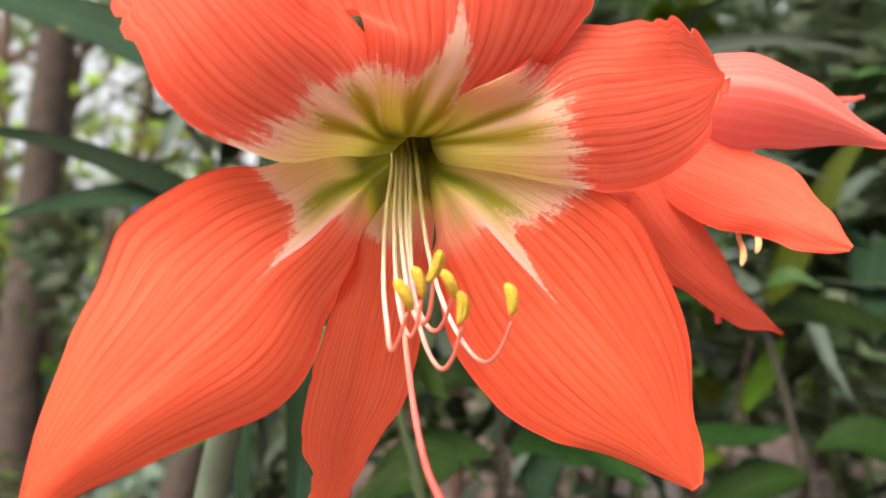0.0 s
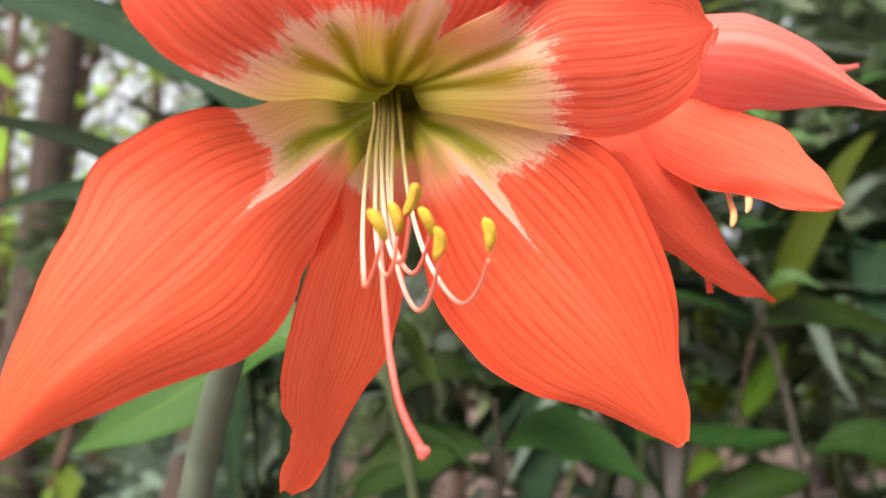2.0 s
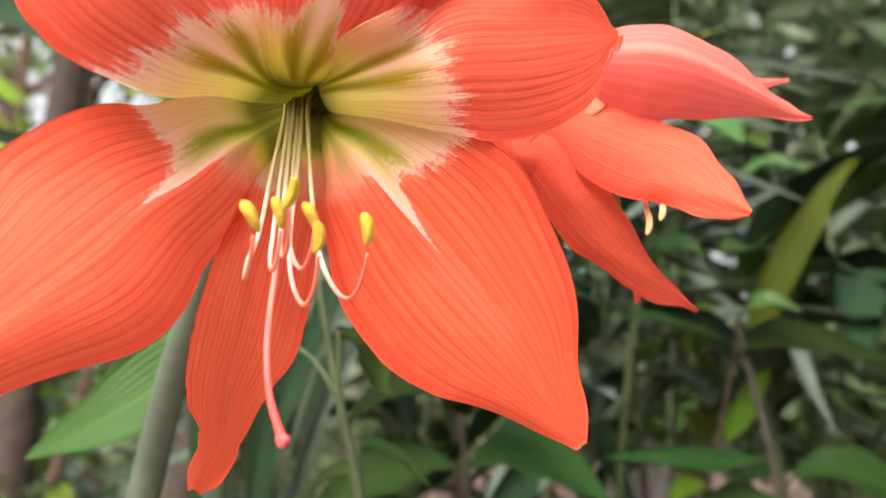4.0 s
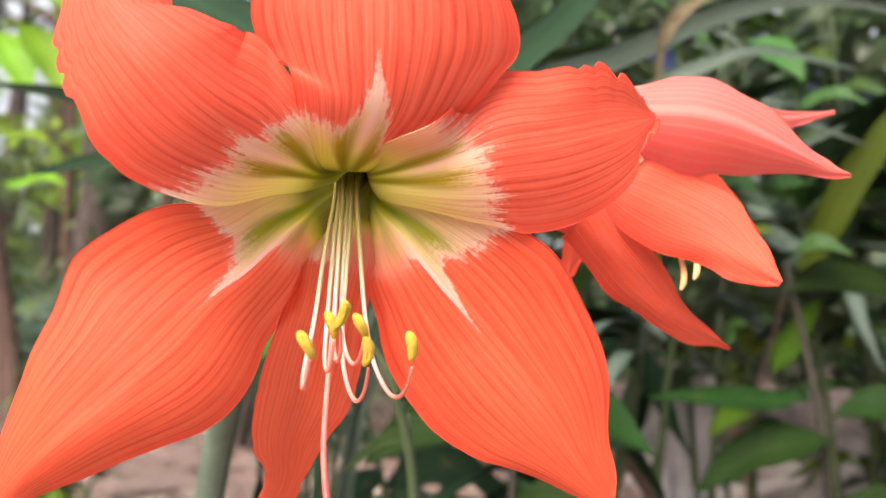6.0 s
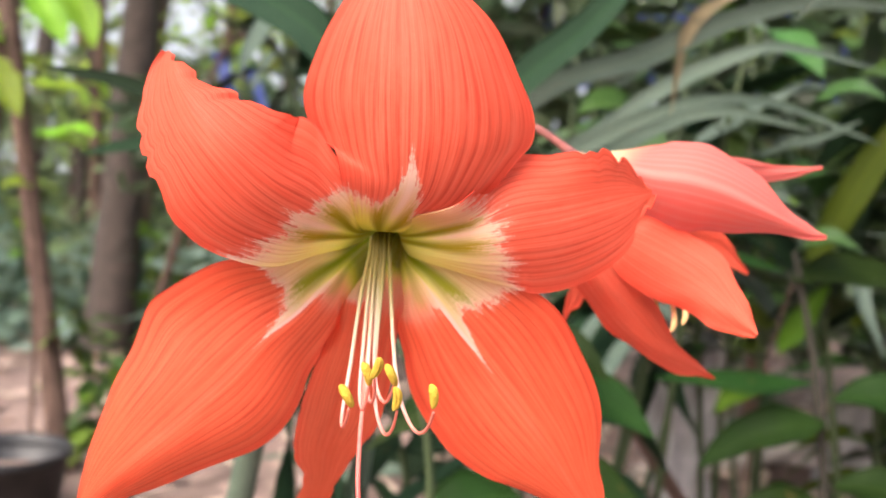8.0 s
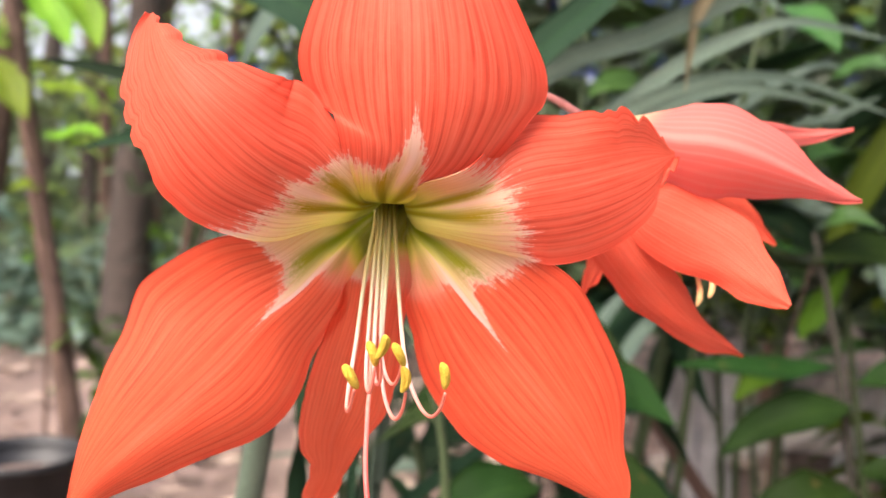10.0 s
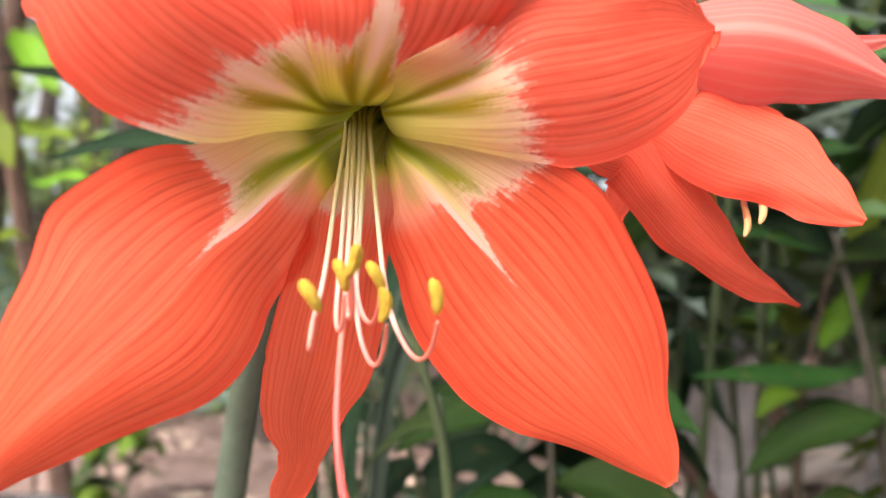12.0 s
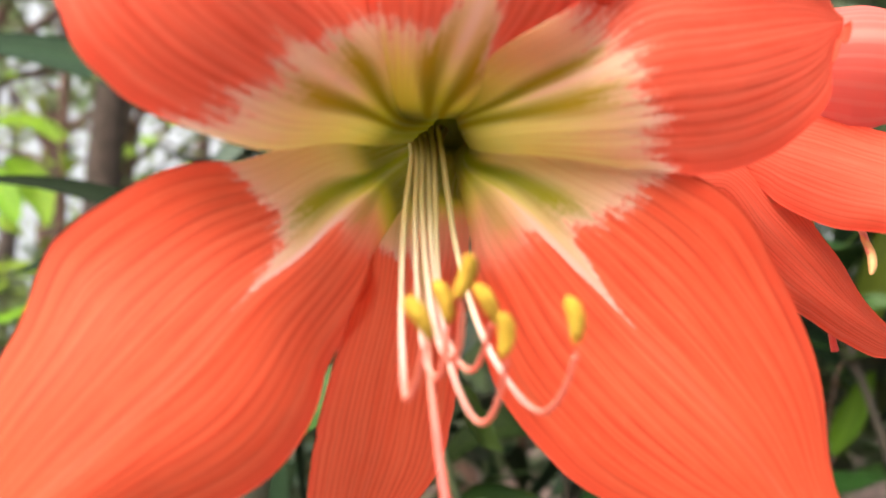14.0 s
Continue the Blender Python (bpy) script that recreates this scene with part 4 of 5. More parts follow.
strap_plant("strap_leaf_plant", "slender grey-green strap-leaved plant with glossy arching leaves", LEAF_GREY, [
    ([(-0.10, 0.62, 0.0), (-0.07, 0.61, 0.58), (0.0364, 0.58, 0.7606), (0.108, 0.62, 0.7988), (0.186, 0.66, 0.8423), (0.2764, 0.7, 0.8725), (0.40, 0.74, 0.87)], 0.022, {}),
    ([(-0.10, 0.70, 0.0), (-0.06, 0.72, 0.60), (0.1203, 0.75, 0.7784), (0.1591, 0.75, 0.8064), (0.2028, 0.75, 0.8291), (0.2465, 0.75, 0.8439), (0.34, 0.76, 0.83)], 0.020, {}),
    ([(-0.10, 0.68, 0.0), (-0.06, 0.68, 0.60), (0.12, 0.70, 0.76), (0.22, 0.72, 0.79), (0.34, 0.74, 0.76)], 0.018, {}),
    ([(-0.09, 0.64, 0.0), (-0.05, 0.62, 0.60), (0.10, 0.62, 0.73), (0.17, 0.62, 0.762), (0.25, 0.64, 0.755)], 0.017, {}),
    ([(0.2, 0.67, 0.868), (0.167, 0.655, 0.849), (0.149, 0.64, 0.825), (0.143, 0.63, 0.798), (0.139, 0.62, 0.759)], 0.012, dict(mat=LEAF_DEAD, profile="lance")),
    ([(0.30, 0.345, 0.80), (0.23, 0.345, 0.805), (0.1713, 0.345, 0.7848), (0.1471, 0.345, 0.7625)], 0.014, dict(profile="lance")),
], (-0.10, 0.68, 0.0))
strap_plant("strap_leaf_plant", "strap leaves reaching across the gap, coloured dark for shade", LEAF_DARK_SHADED, [
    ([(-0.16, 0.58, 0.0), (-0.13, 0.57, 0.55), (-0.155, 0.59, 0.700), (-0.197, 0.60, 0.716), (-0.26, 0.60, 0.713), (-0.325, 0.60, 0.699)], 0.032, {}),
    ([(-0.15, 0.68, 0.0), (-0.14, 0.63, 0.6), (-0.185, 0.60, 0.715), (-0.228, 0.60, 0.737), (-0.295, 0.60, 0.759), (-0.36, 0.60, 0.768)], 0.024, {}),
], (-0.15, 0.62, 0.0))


def stem_plant(name, label, stem, radius, leaves, mat, group="broad-leaved plants", stem_mat=None):
    """A thin stem from the soil that carries leaves, each on a short petiole from the stem."""
    ob = thing(name, label, "plant", group, (stem[0][0], stem[0][1], 0.0))
    inv = Matrix.Translation(ob.location).inverted()
    made = [tube("stem", stem, [radius * 1.3, radius, radius * 0.8, radius * 0.5], stem_mat or STALK, ob, "", 40, 10, 0.03)]
    line = curve_through(stem, 80)
    for k, (points, width, kw) in enumerate(leaves):
        first = np.array(points[0])
        near = line[np.argmin(np.linalg.norm(line - first - [0, 0, -0.03], axis=1))]
        o = leaf_part("leaf", points, width, kw.pop("mat", mat), ob, seed=k * 2.3, **{"profile": "lance", "twist": 0.6, **kw})
        made.append(o)
        tube("petiole", [tuple(near), tuple((near + first) / 2 + [0, 0, 0.004]), tuple(first)], [0.0018, 0.0014, 0.0012], stem_mat or STALK, o, "", 12, 6)
    for o in made:
        o.matrix_parent_inverse = inv
    return ob


stem_plant("leafy_seedling", "young green plant with a thin stem and smooth oval leaves", [(0.0, 0.42, -0.01), (-0.004, 0.42, 0.30), (-0.010, 0.42, 0.532), (-0.021, 0.42, 0.575), (-0.031, 0.42, 0.618), (-0.036, 0.42, 0.64)], 0.0032, [
    ([(-0.045, 0.43, 0.604), (-0.09, 0.44, 0.602), (-0.109, 0.45, 0.590), (-0.146, 0.45, 0.566), (-0.185, 0.45, 0.545)], 0.058, dict(mat=LEAF_FRESH, twist=1.1)),
    ([(-0.024, 0.42, 0.612), (-0.016, 0.43, 0.606), (-0.006, 0.44, 0.590), (0.002, 0.44, 0.582)], 0.017, dict(mat=LEAF_FRESH, twist=1.2)),
    ([(-0.014, 0.43, 0.560), (0.004, 0.45, 0.552), (0.022, 0.46, 0.536)], 0.018, {}),
    ([(-0.016, 0.43, 0.545), (-0.03, 0.45, 0.540), (-0.055, 0.46, 0.52)], 0.02, {}),
], LEAF_MID)
stem_plant("broad_leaf_plant", "plant with broad glossy drooping leaves, shade in their dark green", [(0.05, 0.62, -0.01), (0.05, 0.62, 0.25), (0.045, 0.61, 0.45), (0.04, 0.61, 0.57)], 0.004, [
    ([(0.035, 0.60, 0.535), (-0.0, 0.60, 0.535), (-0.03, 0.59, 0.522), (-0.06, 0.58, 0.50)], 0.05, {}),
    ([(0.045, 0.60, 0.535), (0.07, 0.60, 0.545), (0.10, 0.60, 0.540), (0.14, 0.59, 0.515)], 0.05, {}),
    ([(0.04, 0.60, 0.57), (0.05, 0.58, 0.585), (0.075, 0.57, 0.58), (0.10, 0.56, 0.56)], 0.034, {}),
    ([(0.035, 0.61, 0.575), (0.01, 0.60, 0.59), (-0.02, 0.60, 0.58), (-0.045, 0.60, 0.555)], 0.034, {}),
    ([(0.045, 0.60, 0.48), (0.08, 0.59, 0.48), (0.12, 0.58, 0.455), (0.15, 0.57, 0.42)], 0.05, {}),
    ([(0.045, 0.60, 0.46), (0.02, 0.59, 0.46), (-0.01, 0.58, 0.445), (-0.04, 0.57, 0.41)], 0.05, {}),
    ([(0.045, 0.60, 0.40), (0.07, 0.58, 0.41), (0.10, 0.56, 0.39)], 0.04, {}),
], LEAF_DEEP_SHADED, stem_mat=DARK_STEM)
stem_plant("broad_leaf_plant", "tall plant with long pointed leaves, shade in their dark green", [(0.36, 0.80, -0.01), (0.35, 0.80, 0.3), (0.325, 0.80, 0.52), (0.29, 0.79, 0.66)], 0.005, [
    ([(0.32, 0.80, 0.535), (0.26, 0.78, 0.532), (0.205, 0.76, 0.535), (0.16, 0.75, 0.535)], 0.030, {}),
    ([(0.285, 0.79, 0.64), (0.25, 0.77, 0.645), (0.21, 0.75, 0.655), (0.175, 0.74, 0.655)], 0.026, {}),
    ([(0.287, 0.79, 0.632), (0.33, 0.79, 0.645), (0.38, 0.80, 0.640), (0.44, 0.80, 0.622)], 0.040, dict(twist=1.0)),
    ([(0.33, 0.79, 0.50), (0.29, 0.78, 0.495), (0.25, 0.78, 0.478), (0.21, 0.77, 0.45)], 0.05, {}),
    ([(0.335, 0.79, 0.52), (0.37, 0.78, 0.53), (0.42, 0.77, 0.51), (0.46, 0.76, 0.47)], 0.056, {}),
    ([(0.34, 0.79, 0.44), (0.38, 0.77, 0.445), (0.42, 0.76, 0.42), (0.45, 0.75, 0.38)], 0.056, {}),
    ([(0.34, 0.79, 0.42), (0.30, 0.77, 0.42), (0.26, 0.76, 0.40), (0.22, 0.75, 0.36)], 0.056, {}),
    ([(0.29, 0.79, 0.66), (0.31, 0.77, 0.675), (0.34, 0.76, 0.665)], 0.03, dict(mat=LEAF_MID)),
], LEAF_DEEP_SHADED, stem_mat=DARK_STEM)
stem_plant("yellowing_plant", "thin-stemmed plant with a long olive yellow-green leaf", [(0.31, 0.98, -0.01), (0.305, 0.96, 0.3), (0.308, 0.94, 0.50), (0.322, 0.91, 0.61)], 0.0022, [
    ([(0.330, 0.90, 0.635), (0.350, 0.90, 0.662), (0.378, 0.90, 0.726), (0.405, 0.90, 0.775), (0.43, 0.90, 0.815), (0.47, 0.89, 0.86)], 0.036, dict(twist=1.3)),
    ([(0.330, 0.95, 0.542), (0.342, 0.95, 0.566), (0.360, 0.95, 0.598), (0.382, 0.95, 0.632)], 0.028, dict(twist=1.2)),
    ([(0.302, 0.92, 0.50), (0.275, 0.91, 0.50), (0.25, 0.90, 0.478)], 0.026, {}),
], LEAF_OLIVE, stem_mat=BARK_BROWN)


stem_plant("leafy_shoot", "tall shoot with mid-green oval leaves and long grey-green leaves", [(0.20, 1.0, -0.01), (0.205, 0.95, 0.35), (0.215, 0.90, 0.62), (0.235, 0.85, 0.80), (0.25, 0.84, 0.90)], 0.0045, [
    ([(0.159, 0.84, 0.784), (0.127, 0.82, 0.794), (0.098, 0.8, 0.792), (0.076, 0.79, 0.779)], 0.05, dict(mat=LEAF_FRESH)),
    ([(0.159, 0.84, 0.853), (0.136, 0.82, 0.859), (0.114, 0.8, 0.865), (0.099, 0.79, 0.87)], 0.036, dict(mat=LEAF_FRESH)),
    ([(0.194, 0.85, 0.759), (0.234, 0.85, 0.784), (0.274, 0.84, 0.811), (0.308, 0.83, 0.828)], 0.03, {}),
    ([(0.249, 0.82, 0.75), (0.283, 0.82, 0.761), (0.313, 0.8, 0.771), (0.342, 0.79, 0.788)], 0.02, {}),
    ([(0.263, 0.84, 0.881), (0.281, 0.82, 0.866), (0.295, 0.8, 0.843), (0.303, 0.79, 0.826)], 0.034, dict(mat=LEAF_FRESH)),
    ([(0.17, 0.8, 0.807), (0.196, 0.79, 0.826), (0.229, 0.78, 0.842), (0.254, 0.77, 0.855)], 0.028, {}),
    ([(0.22, 0.9, 0.725), (0.238, 0.88, 0.743), (0.262, 0.86, 0.743), (0.283, 0.85, 0.726)], 0.036, dict(mat=LEAF_FRESH)),
    ([(0.32, 0.9, 0.81), (0.342, 0.88, 0.826), (0.362, 0.86, 0.83), (0.387, 0.85, 0.818)], 0.04, dict(mat=LEAF_MID)),
], LEAF_GREY)
stem_plant("lime_leaf_sapling", "young sapling with large leaves, backlight painted in as lime green", [(-1.12, 1.90, -0.01), (-1.15, 1.92, 0.45), (-1.22, 1.94, 0.85), (-1.28, 1.94, 1.25), (-1.30, 1.95, 1.7)], 0.005, [
    ([(-1.321, 1.95, 1.022), (-1.268, 1.92, 0.963), (-1.223, 1.9, 0.907), (-1.181, 1.88, 0.859)], 0.085, {}),
    ([(-1.227, 1.95, 1.207), (-1.169, 1.92, 1.146), (-1.118, 1.9, 1.089), (-1.082, 1.88, 1.032)], 0.09, {}),
    ([(-1.155, 1.95, 1.224), (-1.09, 1.92, 1.163), (-1.04, 1.9, 1.092), (-1.007, 1.88, 1.029)], 0.085, {}),
    ([(-1.213, 1.95, 0.964), (-1.142, 1.92, 0.942), (-1.08, 1.9, 0.942), (-1.026, 1.88, 0.921)], 0.05, {}),
    ([(-1.191, 1.95, 0.833), (-1.114, 1.92, 0.827), (-1.046, 1.9, 0.842), (-0.984, 1.88, 0.823)], 0.05, {}),
    ([(-1.313, 2.0, 1.104), (-1.342, 2.0, 1.075), (-1.385, 2.0, 1.022), (-1.428, 2.0, 0.97)], 0.06, {}),
    ([(-1.182, 1.95, 0.694), (-1.209, 1.92, 0.704), (-1.239, 1.9, 0.687)], 0.05, {}),
    ([(-1.234, 1.95, 1.318), (-1.156, 1.92, 1.296), (-1.072, 1.9, 1.279), (-0.988, 1.88, 1.222)], 0.08, {}),
], LEAF_LIME_LIT, stem_mat=BARK_BROWN)


# ---- leafy shrubs behind ----
def leaf_meshes(mat, label_width, length, seed):
    out = []
    for k in range(3):
        droop = 0.10 + 0.12 * k
        pts = [(0, 0, 0), (length * 0.33, 0.02 * length, 0.10 * length), (length * 0.7, -0.02 * length, 0.04 * length - droop * length * 0.5), (length, 0.0, -droop * length)]
        verts, faces, attr = leaf_grid(pts, label_width, profile="lance", nu=16, nv=7, seed=seed + k, channel=0.18, wave=0.05)
        me = bpy.data.meshes.new("leaf")
        me.from_pydata([tuple(v) for v in verts], [], faces)
        for poly in me.polygons:
            poly.use_smooth = True
        me.materials.append(mat)
        layer = me.attributes.new("leaf", "FLOAT_VECTOR", "POINT")
        layer.data.foreach_set("vector", np.asarray(attr, float).ravel())
        out.append(me)
    return out


LEAVES = {
    "dark": leaf_meshes(LEAF_DARK_SHADED, 0.034, 0.13, 1),
    "mid": leaf_meshes(LEAF_MID, 0.026, 0.11, 5),
    "grey": leaf_meshes(LEAF_GREY, 0.018, 0.13, 9),
    "bright": leaf_meshes(LEAF_BRIGHT, 0.045, 0.10, 13),
    "olive": leaf_meshes(LEAF_OLIVE, 0.024, 0.12, 17),
}


def shrub(x, y, height, kinds, count, seed, label, spread=0.12, lean=0.0, bare=0.22):
    rng = np.random.RandomState(seed)
    ob = thing("leafy_shrub", label, "shrub", "shrubs behind the flower", (x, y, 0))
    top = np.array([lean, rng.uniform(-0.05, 0.05), height])
    stems = []
    for s in range(3):
        end = top * rng.uniform(0.75, 1.0) + np.array([rng.uniform(-spread, spread), rng.uniform(-spread, spread), 0])
        line = [(0.01 * s, 0, -0.02), tuple(end * 0.35 + rng.uniform(-0.02, 0.02, 3)), tuple(end * 0.7 + rng.uniform(-0.02, 0.02, 3)), tuple(end)]
        tube("stem", line, [0.006, 0.005, 0.004, 0.002], STALK, ob, "", 24, 7)
        stems.append(curve_through(line, 60))
    for k in range(count):
        c = stems[k % 3]
        i = int(rng.uniform(bare, 1.0) * 59)
        o = new("leaf", LEAVES[kinds[rng.randint(len(kinds))]][rng.randint(3)])
        o.parent = ob
        size = rng.uniform(0.9, 1.9) if y < 1.2 else rng.uniform(0.8, 1.5)
        o.matrix_local = Matrix.Translation(Vector(c[i])) @ Euler((rng.uniform(-0.5, 0.5), rng.uniform(-0.7, 0.45), rng.uniform(0, 6.28))).to_matrix().to_4x4() @ Matrix.Scale(size, 4)
    return ob


SHRUBS = [
    (0.48, 1.00, 0.95, ("dark", "mid", "grey"), 50, "tall shrub of mixed dark and grey-green leaves"),
    (0.62, 0.86, 0.70, ("dark", "olive", "mid"), 40, "shrub with dark and yellowish pointed leaves"),
    (0.14, 1.05, 0.90, ("grey", "mid", "dark"), 46, "grey-green shrub with narrow shining leaves"),
    (0.02, 0.90, 0.62, ("dark", "dark"), 40, "low green shrub with leaves coloured dark for shade"),
    (-0.06, 1.15, 1.05, ("dark", "grey", "mid"), 50, "tall dark shrub behind the flower"),
    (0.34, 1.25, 1.15, ("grey", "grey", "mid"), 54, "tall grey-green shrub with long drooping leaves"),
    (0.66, 1.30, 1.20, ("mid", "grey", "olive"), 54, "tall loose green shrub"),
    (0.90, 1.10, 1.05, ("dark", "mid"), 46, "dense dark green shrub"),
    (-0.20, 1.30, 1.30, ("dark", "grey"), 50, "tall dark shrub reaching over the path"),
    (0.08, 1.45, 1.45, ("grey", "mid", "mid"), 56, "tall green shrub far behind the flower"),
    (0.48, 1.60, 1.55, ("mid", "grey", "bright"), 56, "tall lit green shrub far behind the flower"),
    (-1.00, 2.02, 0.46, ("bright", "mid"), 30, "low bright green weed beside the path"),
    (-1.55, 3.6, 0.75, ("bright", "grey"), 40, "bright leafy shrub beyond the path"),
    (-2.3, 3.9, 0.85, ("bright", "mid"), 44, "sunlit green shrub beyond the path"),
]
for k, (x, y, h, kinds, count, label) in enumerate(SHRUBS):
    shrub(x, y, h, kinds, int(count * (1.1 if y < 1.3 else 1.7)), 40 + k, label, spread=0.14 + 0.05 * h, bare=0.72 if x > 0.1 and y < 1.3 else 0.22)


# ---- trunks and woods ----
def trunk_tree(name, label, x, y, r, height, mat, seed, lean=(0, 0), crown=True, clumps=420, spread=1.3):
    rng = np.random.RandomState(seed)
    ob = thing(name, label, "tree", "trees round the garden", (x, y, 0))
    line = [(0, 0, -0.05), (lean[0] * 0.3 + rng.uniform(-r, r) * 0.4, lean[1] * 0.3, height * 0.3), (lean[0] * 0.65, lean[1] * 0.65 + rng.uniform(-r, r) * 0.4, height * 0.65), (lean[0], lean[1], height)]
    tube("trunk", line, [r * 1.35, r * 1.02, r * 0.9, r * 0.6], mat, ob, "", 50, 16, 0.05, seed)
    end = np.array(line[-1])
    tips = []
    for k in range(6):
        g = k * 1.05 + rng.uniform(-0.3, 0.3)
        start = end * rng.uniform(0.72, 0.98)
        tip = start + np.array([math.cos(g) * spread * rng.uniform(0.5, 1), math.sin(g) * spread * rng.uniform(0.5, 1), rng.uniform(0.2, 0.9) * spread])
        tube("limb", [tuple(start), tuple((start + tip) / 2 + np.array([0, 0, 0.08])), tuple(tip)], [r * 0.4, r * 0.28, r * 0.1], mat, ob, "", 14, 7)
        tips.append((start, tip))
    if crown:
        verts, faces = [], []
        for _ in range(clumps):
            a, b = tips[rng.randint(6)]
            c = a + (b - a) * rng.uniform(0.35, 1.15) + rng.normal(0, 0.22 * spread, 3)
            for _ in range(7):
                q = c + rng.normal(0, 0.09, 3)
                size = rng.uniform(0.04, 0.10)
                d = unit(rng.normal(0, 1, 3))
                e = unit(np.cross(d, rng.normal(0, 1, 3)))
                k = len(verts)
                verts += [q - d * size, q + e * size * 0.4 + [0, 0, 0.01], q + d * size, q - e * size * 0.4 + [0, 0, 0.01]]
                faces.append((k, k + 1, k + 2, k + 3))
        o = mesh_object("crown", verts, faces, FOLIAGE, ob, "loose crown of small green leaves")
    return ob


trunk_tree("tree", "stout grey-brown tree trunk with peeling bark beyond the path", -1.80, 3.6, 0.085, 3.2, BARK_GREY, 3, (0.1, 0.1), clumps=40)
trunk_tree("sapling", "thin pinkish brown sapling leaning beside the path", -1.085, 2.0, 0.023, 2.4, BARK_BROWN, 5, (-0.52, 0.1), clumps=110, spread=0.7)
trunk_tree("tree", "grey tree trunk leaning over the garden", -0.95, 3.0, 0.05, 3.4, BARK_GREY, 12, (0.75, 0.5))
for k, (x, y, r) in enumerate([(-2.9, 6.2, 0.07), (-2.35, 7.5, 0.08), (-3.6, 5.2, 0.09), (-1.2, 8.0, 0.10), (-4.6, 8.5, 0.12), (-3.3, 9.5, 0.09), (0.8, 6.0, 0.10), (2.2, 5.0, 0.09), (3.6, 6.5, 0.12), (1.6, 8.6, 0.12), (-0.3, 6.8, 0.08), (-5.6, 6.0, 0.1), (-2.0, 11.0, 0.12), (-6.5, 10.5, 0.14), (4.8, 3.2, 0.1), (-4.2, 2.0, 0.1), (5.2, -3.5, 0.11), (-5.5, -4.0, 0.12), (-2.6, 5.0, 0.035), (-3.1, 5.6, 0.04), (-2.2, 5.4, 0.03), (-3.4, 7.0, 0.05), (-1.5, 6.0, 0.04), (-2.75, 8.2, 0.06)]):
    trunk_tree("tree", "slender brown woodland tree with a thin leafy crown", x, y, r, 3.2 + 0.25 * (k % 5), (BARK_BROWN, BARK_GREY)[k % 2], 60 + k, (0.3 * math.sin(k), 0.2), clumps=26 if x < -1.0 and y > 3 or k == 10 else 300, spread=1.5)


def far_woods():
    """Undergrowth and tree crowns all round, with gaps."""
    rng = np.random.RandomState(77)
    verts, faces = [], []
    for _ in range(26000):
        g = rng.uniform(0, 6.283)
        far = rng.uniform(7.5, 17)
        x, y = far * math.sin(g), 1.5 + far * math.cos(g)
        z = abs(rng.normal(0, 0.9)) if rng.uniform() < 0.45 else rng.uniform(1.4, 8.0)
        if noise.noise(Vector((x * 0.33, y * 0.33, z * 0.45))) < (-0.08 if z < 1.8 else 0.14):
            continue
        rise, bearing = math.atan2(z - 0.6, far), math.degrees(math.atan2(x, y))
        if (-34 < bearing < -4 and rise > 0.15 and rng.uniform() < 0.55) or (abs(bearing) > 95 and z > 1.3 and rng.uniform() < 0.85):
            continue
        c = np.array([x, y, z])
        for _ in range(4):
            q = c + rng.normal(0, 0.16, 3)
            size = rng.uniform(0.08, 0.2)
            d = unit(rng.normal(0, 1, 3))
            e = unit(np.cross(d, rng.normal(0, 1, 3)))
            k = len(verts)
            verts += [q - d * size, q + e * size * 0.45, q + d * size, q - e * size * 0.45]
            faces.append((k, k + 1, k + 2, k + 3))
    ob = mesh_object("far_woods", verts, faces, FOLIAGE)
    tagged(ob, "sunlit green undergrowth and tree crowns far behind", "woods", kind="stuff")


far_woods()


def build_backdrop():
    """The pale overcast sky low over the woods, an arc at a great distance."""
    n = Nodes("pale_overcast_sky")
    glow = n.add("Emission")
    place = n.add("TexCoord").outputs["Object"]
    n.put(n.mix(n.noise(place, 0.01, 3.0), rgb(0.90, 0.94, 1.0), rgb(1.0, 1.0, 1.0)), glow.inputs[0])
    glow.inputs[1].default_value = 0.42
    n.tree.links.new(glow.outputs[0], n.out.inputs[0])
    verts = []
    for k in range(7):
        rise = radians(-2 + 7 * k)
        for i in range(49):
            g = radians(-85 + 170 * i / 48)
            verts.append((200 * math.cos(rise) * math.sin(g), 200 * math.cos(rise) * math.cos(g), 200 * math.sin(rise)))
    tagged(mesh_object("backdrop", verts, grid_faces(7, 49), n.mat), "pale overcast sky beyond the trees", "sky", kind="structure")


build_backdrop()


# ---- things lying about ----
def nursery_pot(x, y, r, h, label):
    ob = thing("nursery_pot", label, "pot", "black pots", (x, y, 0))
    bm = bmesh.new()
    prof = [(0.0, 0.004), (r * 0.78, 0.0), (r * 0.80, 0.01), (r * 0.96, h * 0.86), (r * 1.0, h * 0.87), (r * 1.02, h), (r * 0.96, h), (r * 0.93, h * 0.86)]
    rings = []
    for rad, z in prof:
        rings.append([bm.verts.new((max(rad, 0.001) * math.cos(g * math.pi / 16), max(rad, 0.001) * math.sin(g * math.pi / 16), z)) for g in range(32)])
    for a, b in zip(rings, rings[1:]):
        for g in range(32):
            bm.faces.new((a[g], a[(g + 1) % 32], b[(g + 1) % 32], b[g]))
    part("body", bm, POT_BLACK, ob)
    bm = bmesh.new()
    bmesh.ops.create_circle(bm, cap_ends=True, segments=32, radius=r * 0.885)
    bmesh.ops.translate(bm, verts=bm.verts, vec=(0, 0, h * 0.62))
    part("potting_soil", bm, SOIL, ob, "dark potting soil")


nursery_pot(-1.00, 1.60, 0.13, 0.15, "black plastic nursery pot standing on the soil")
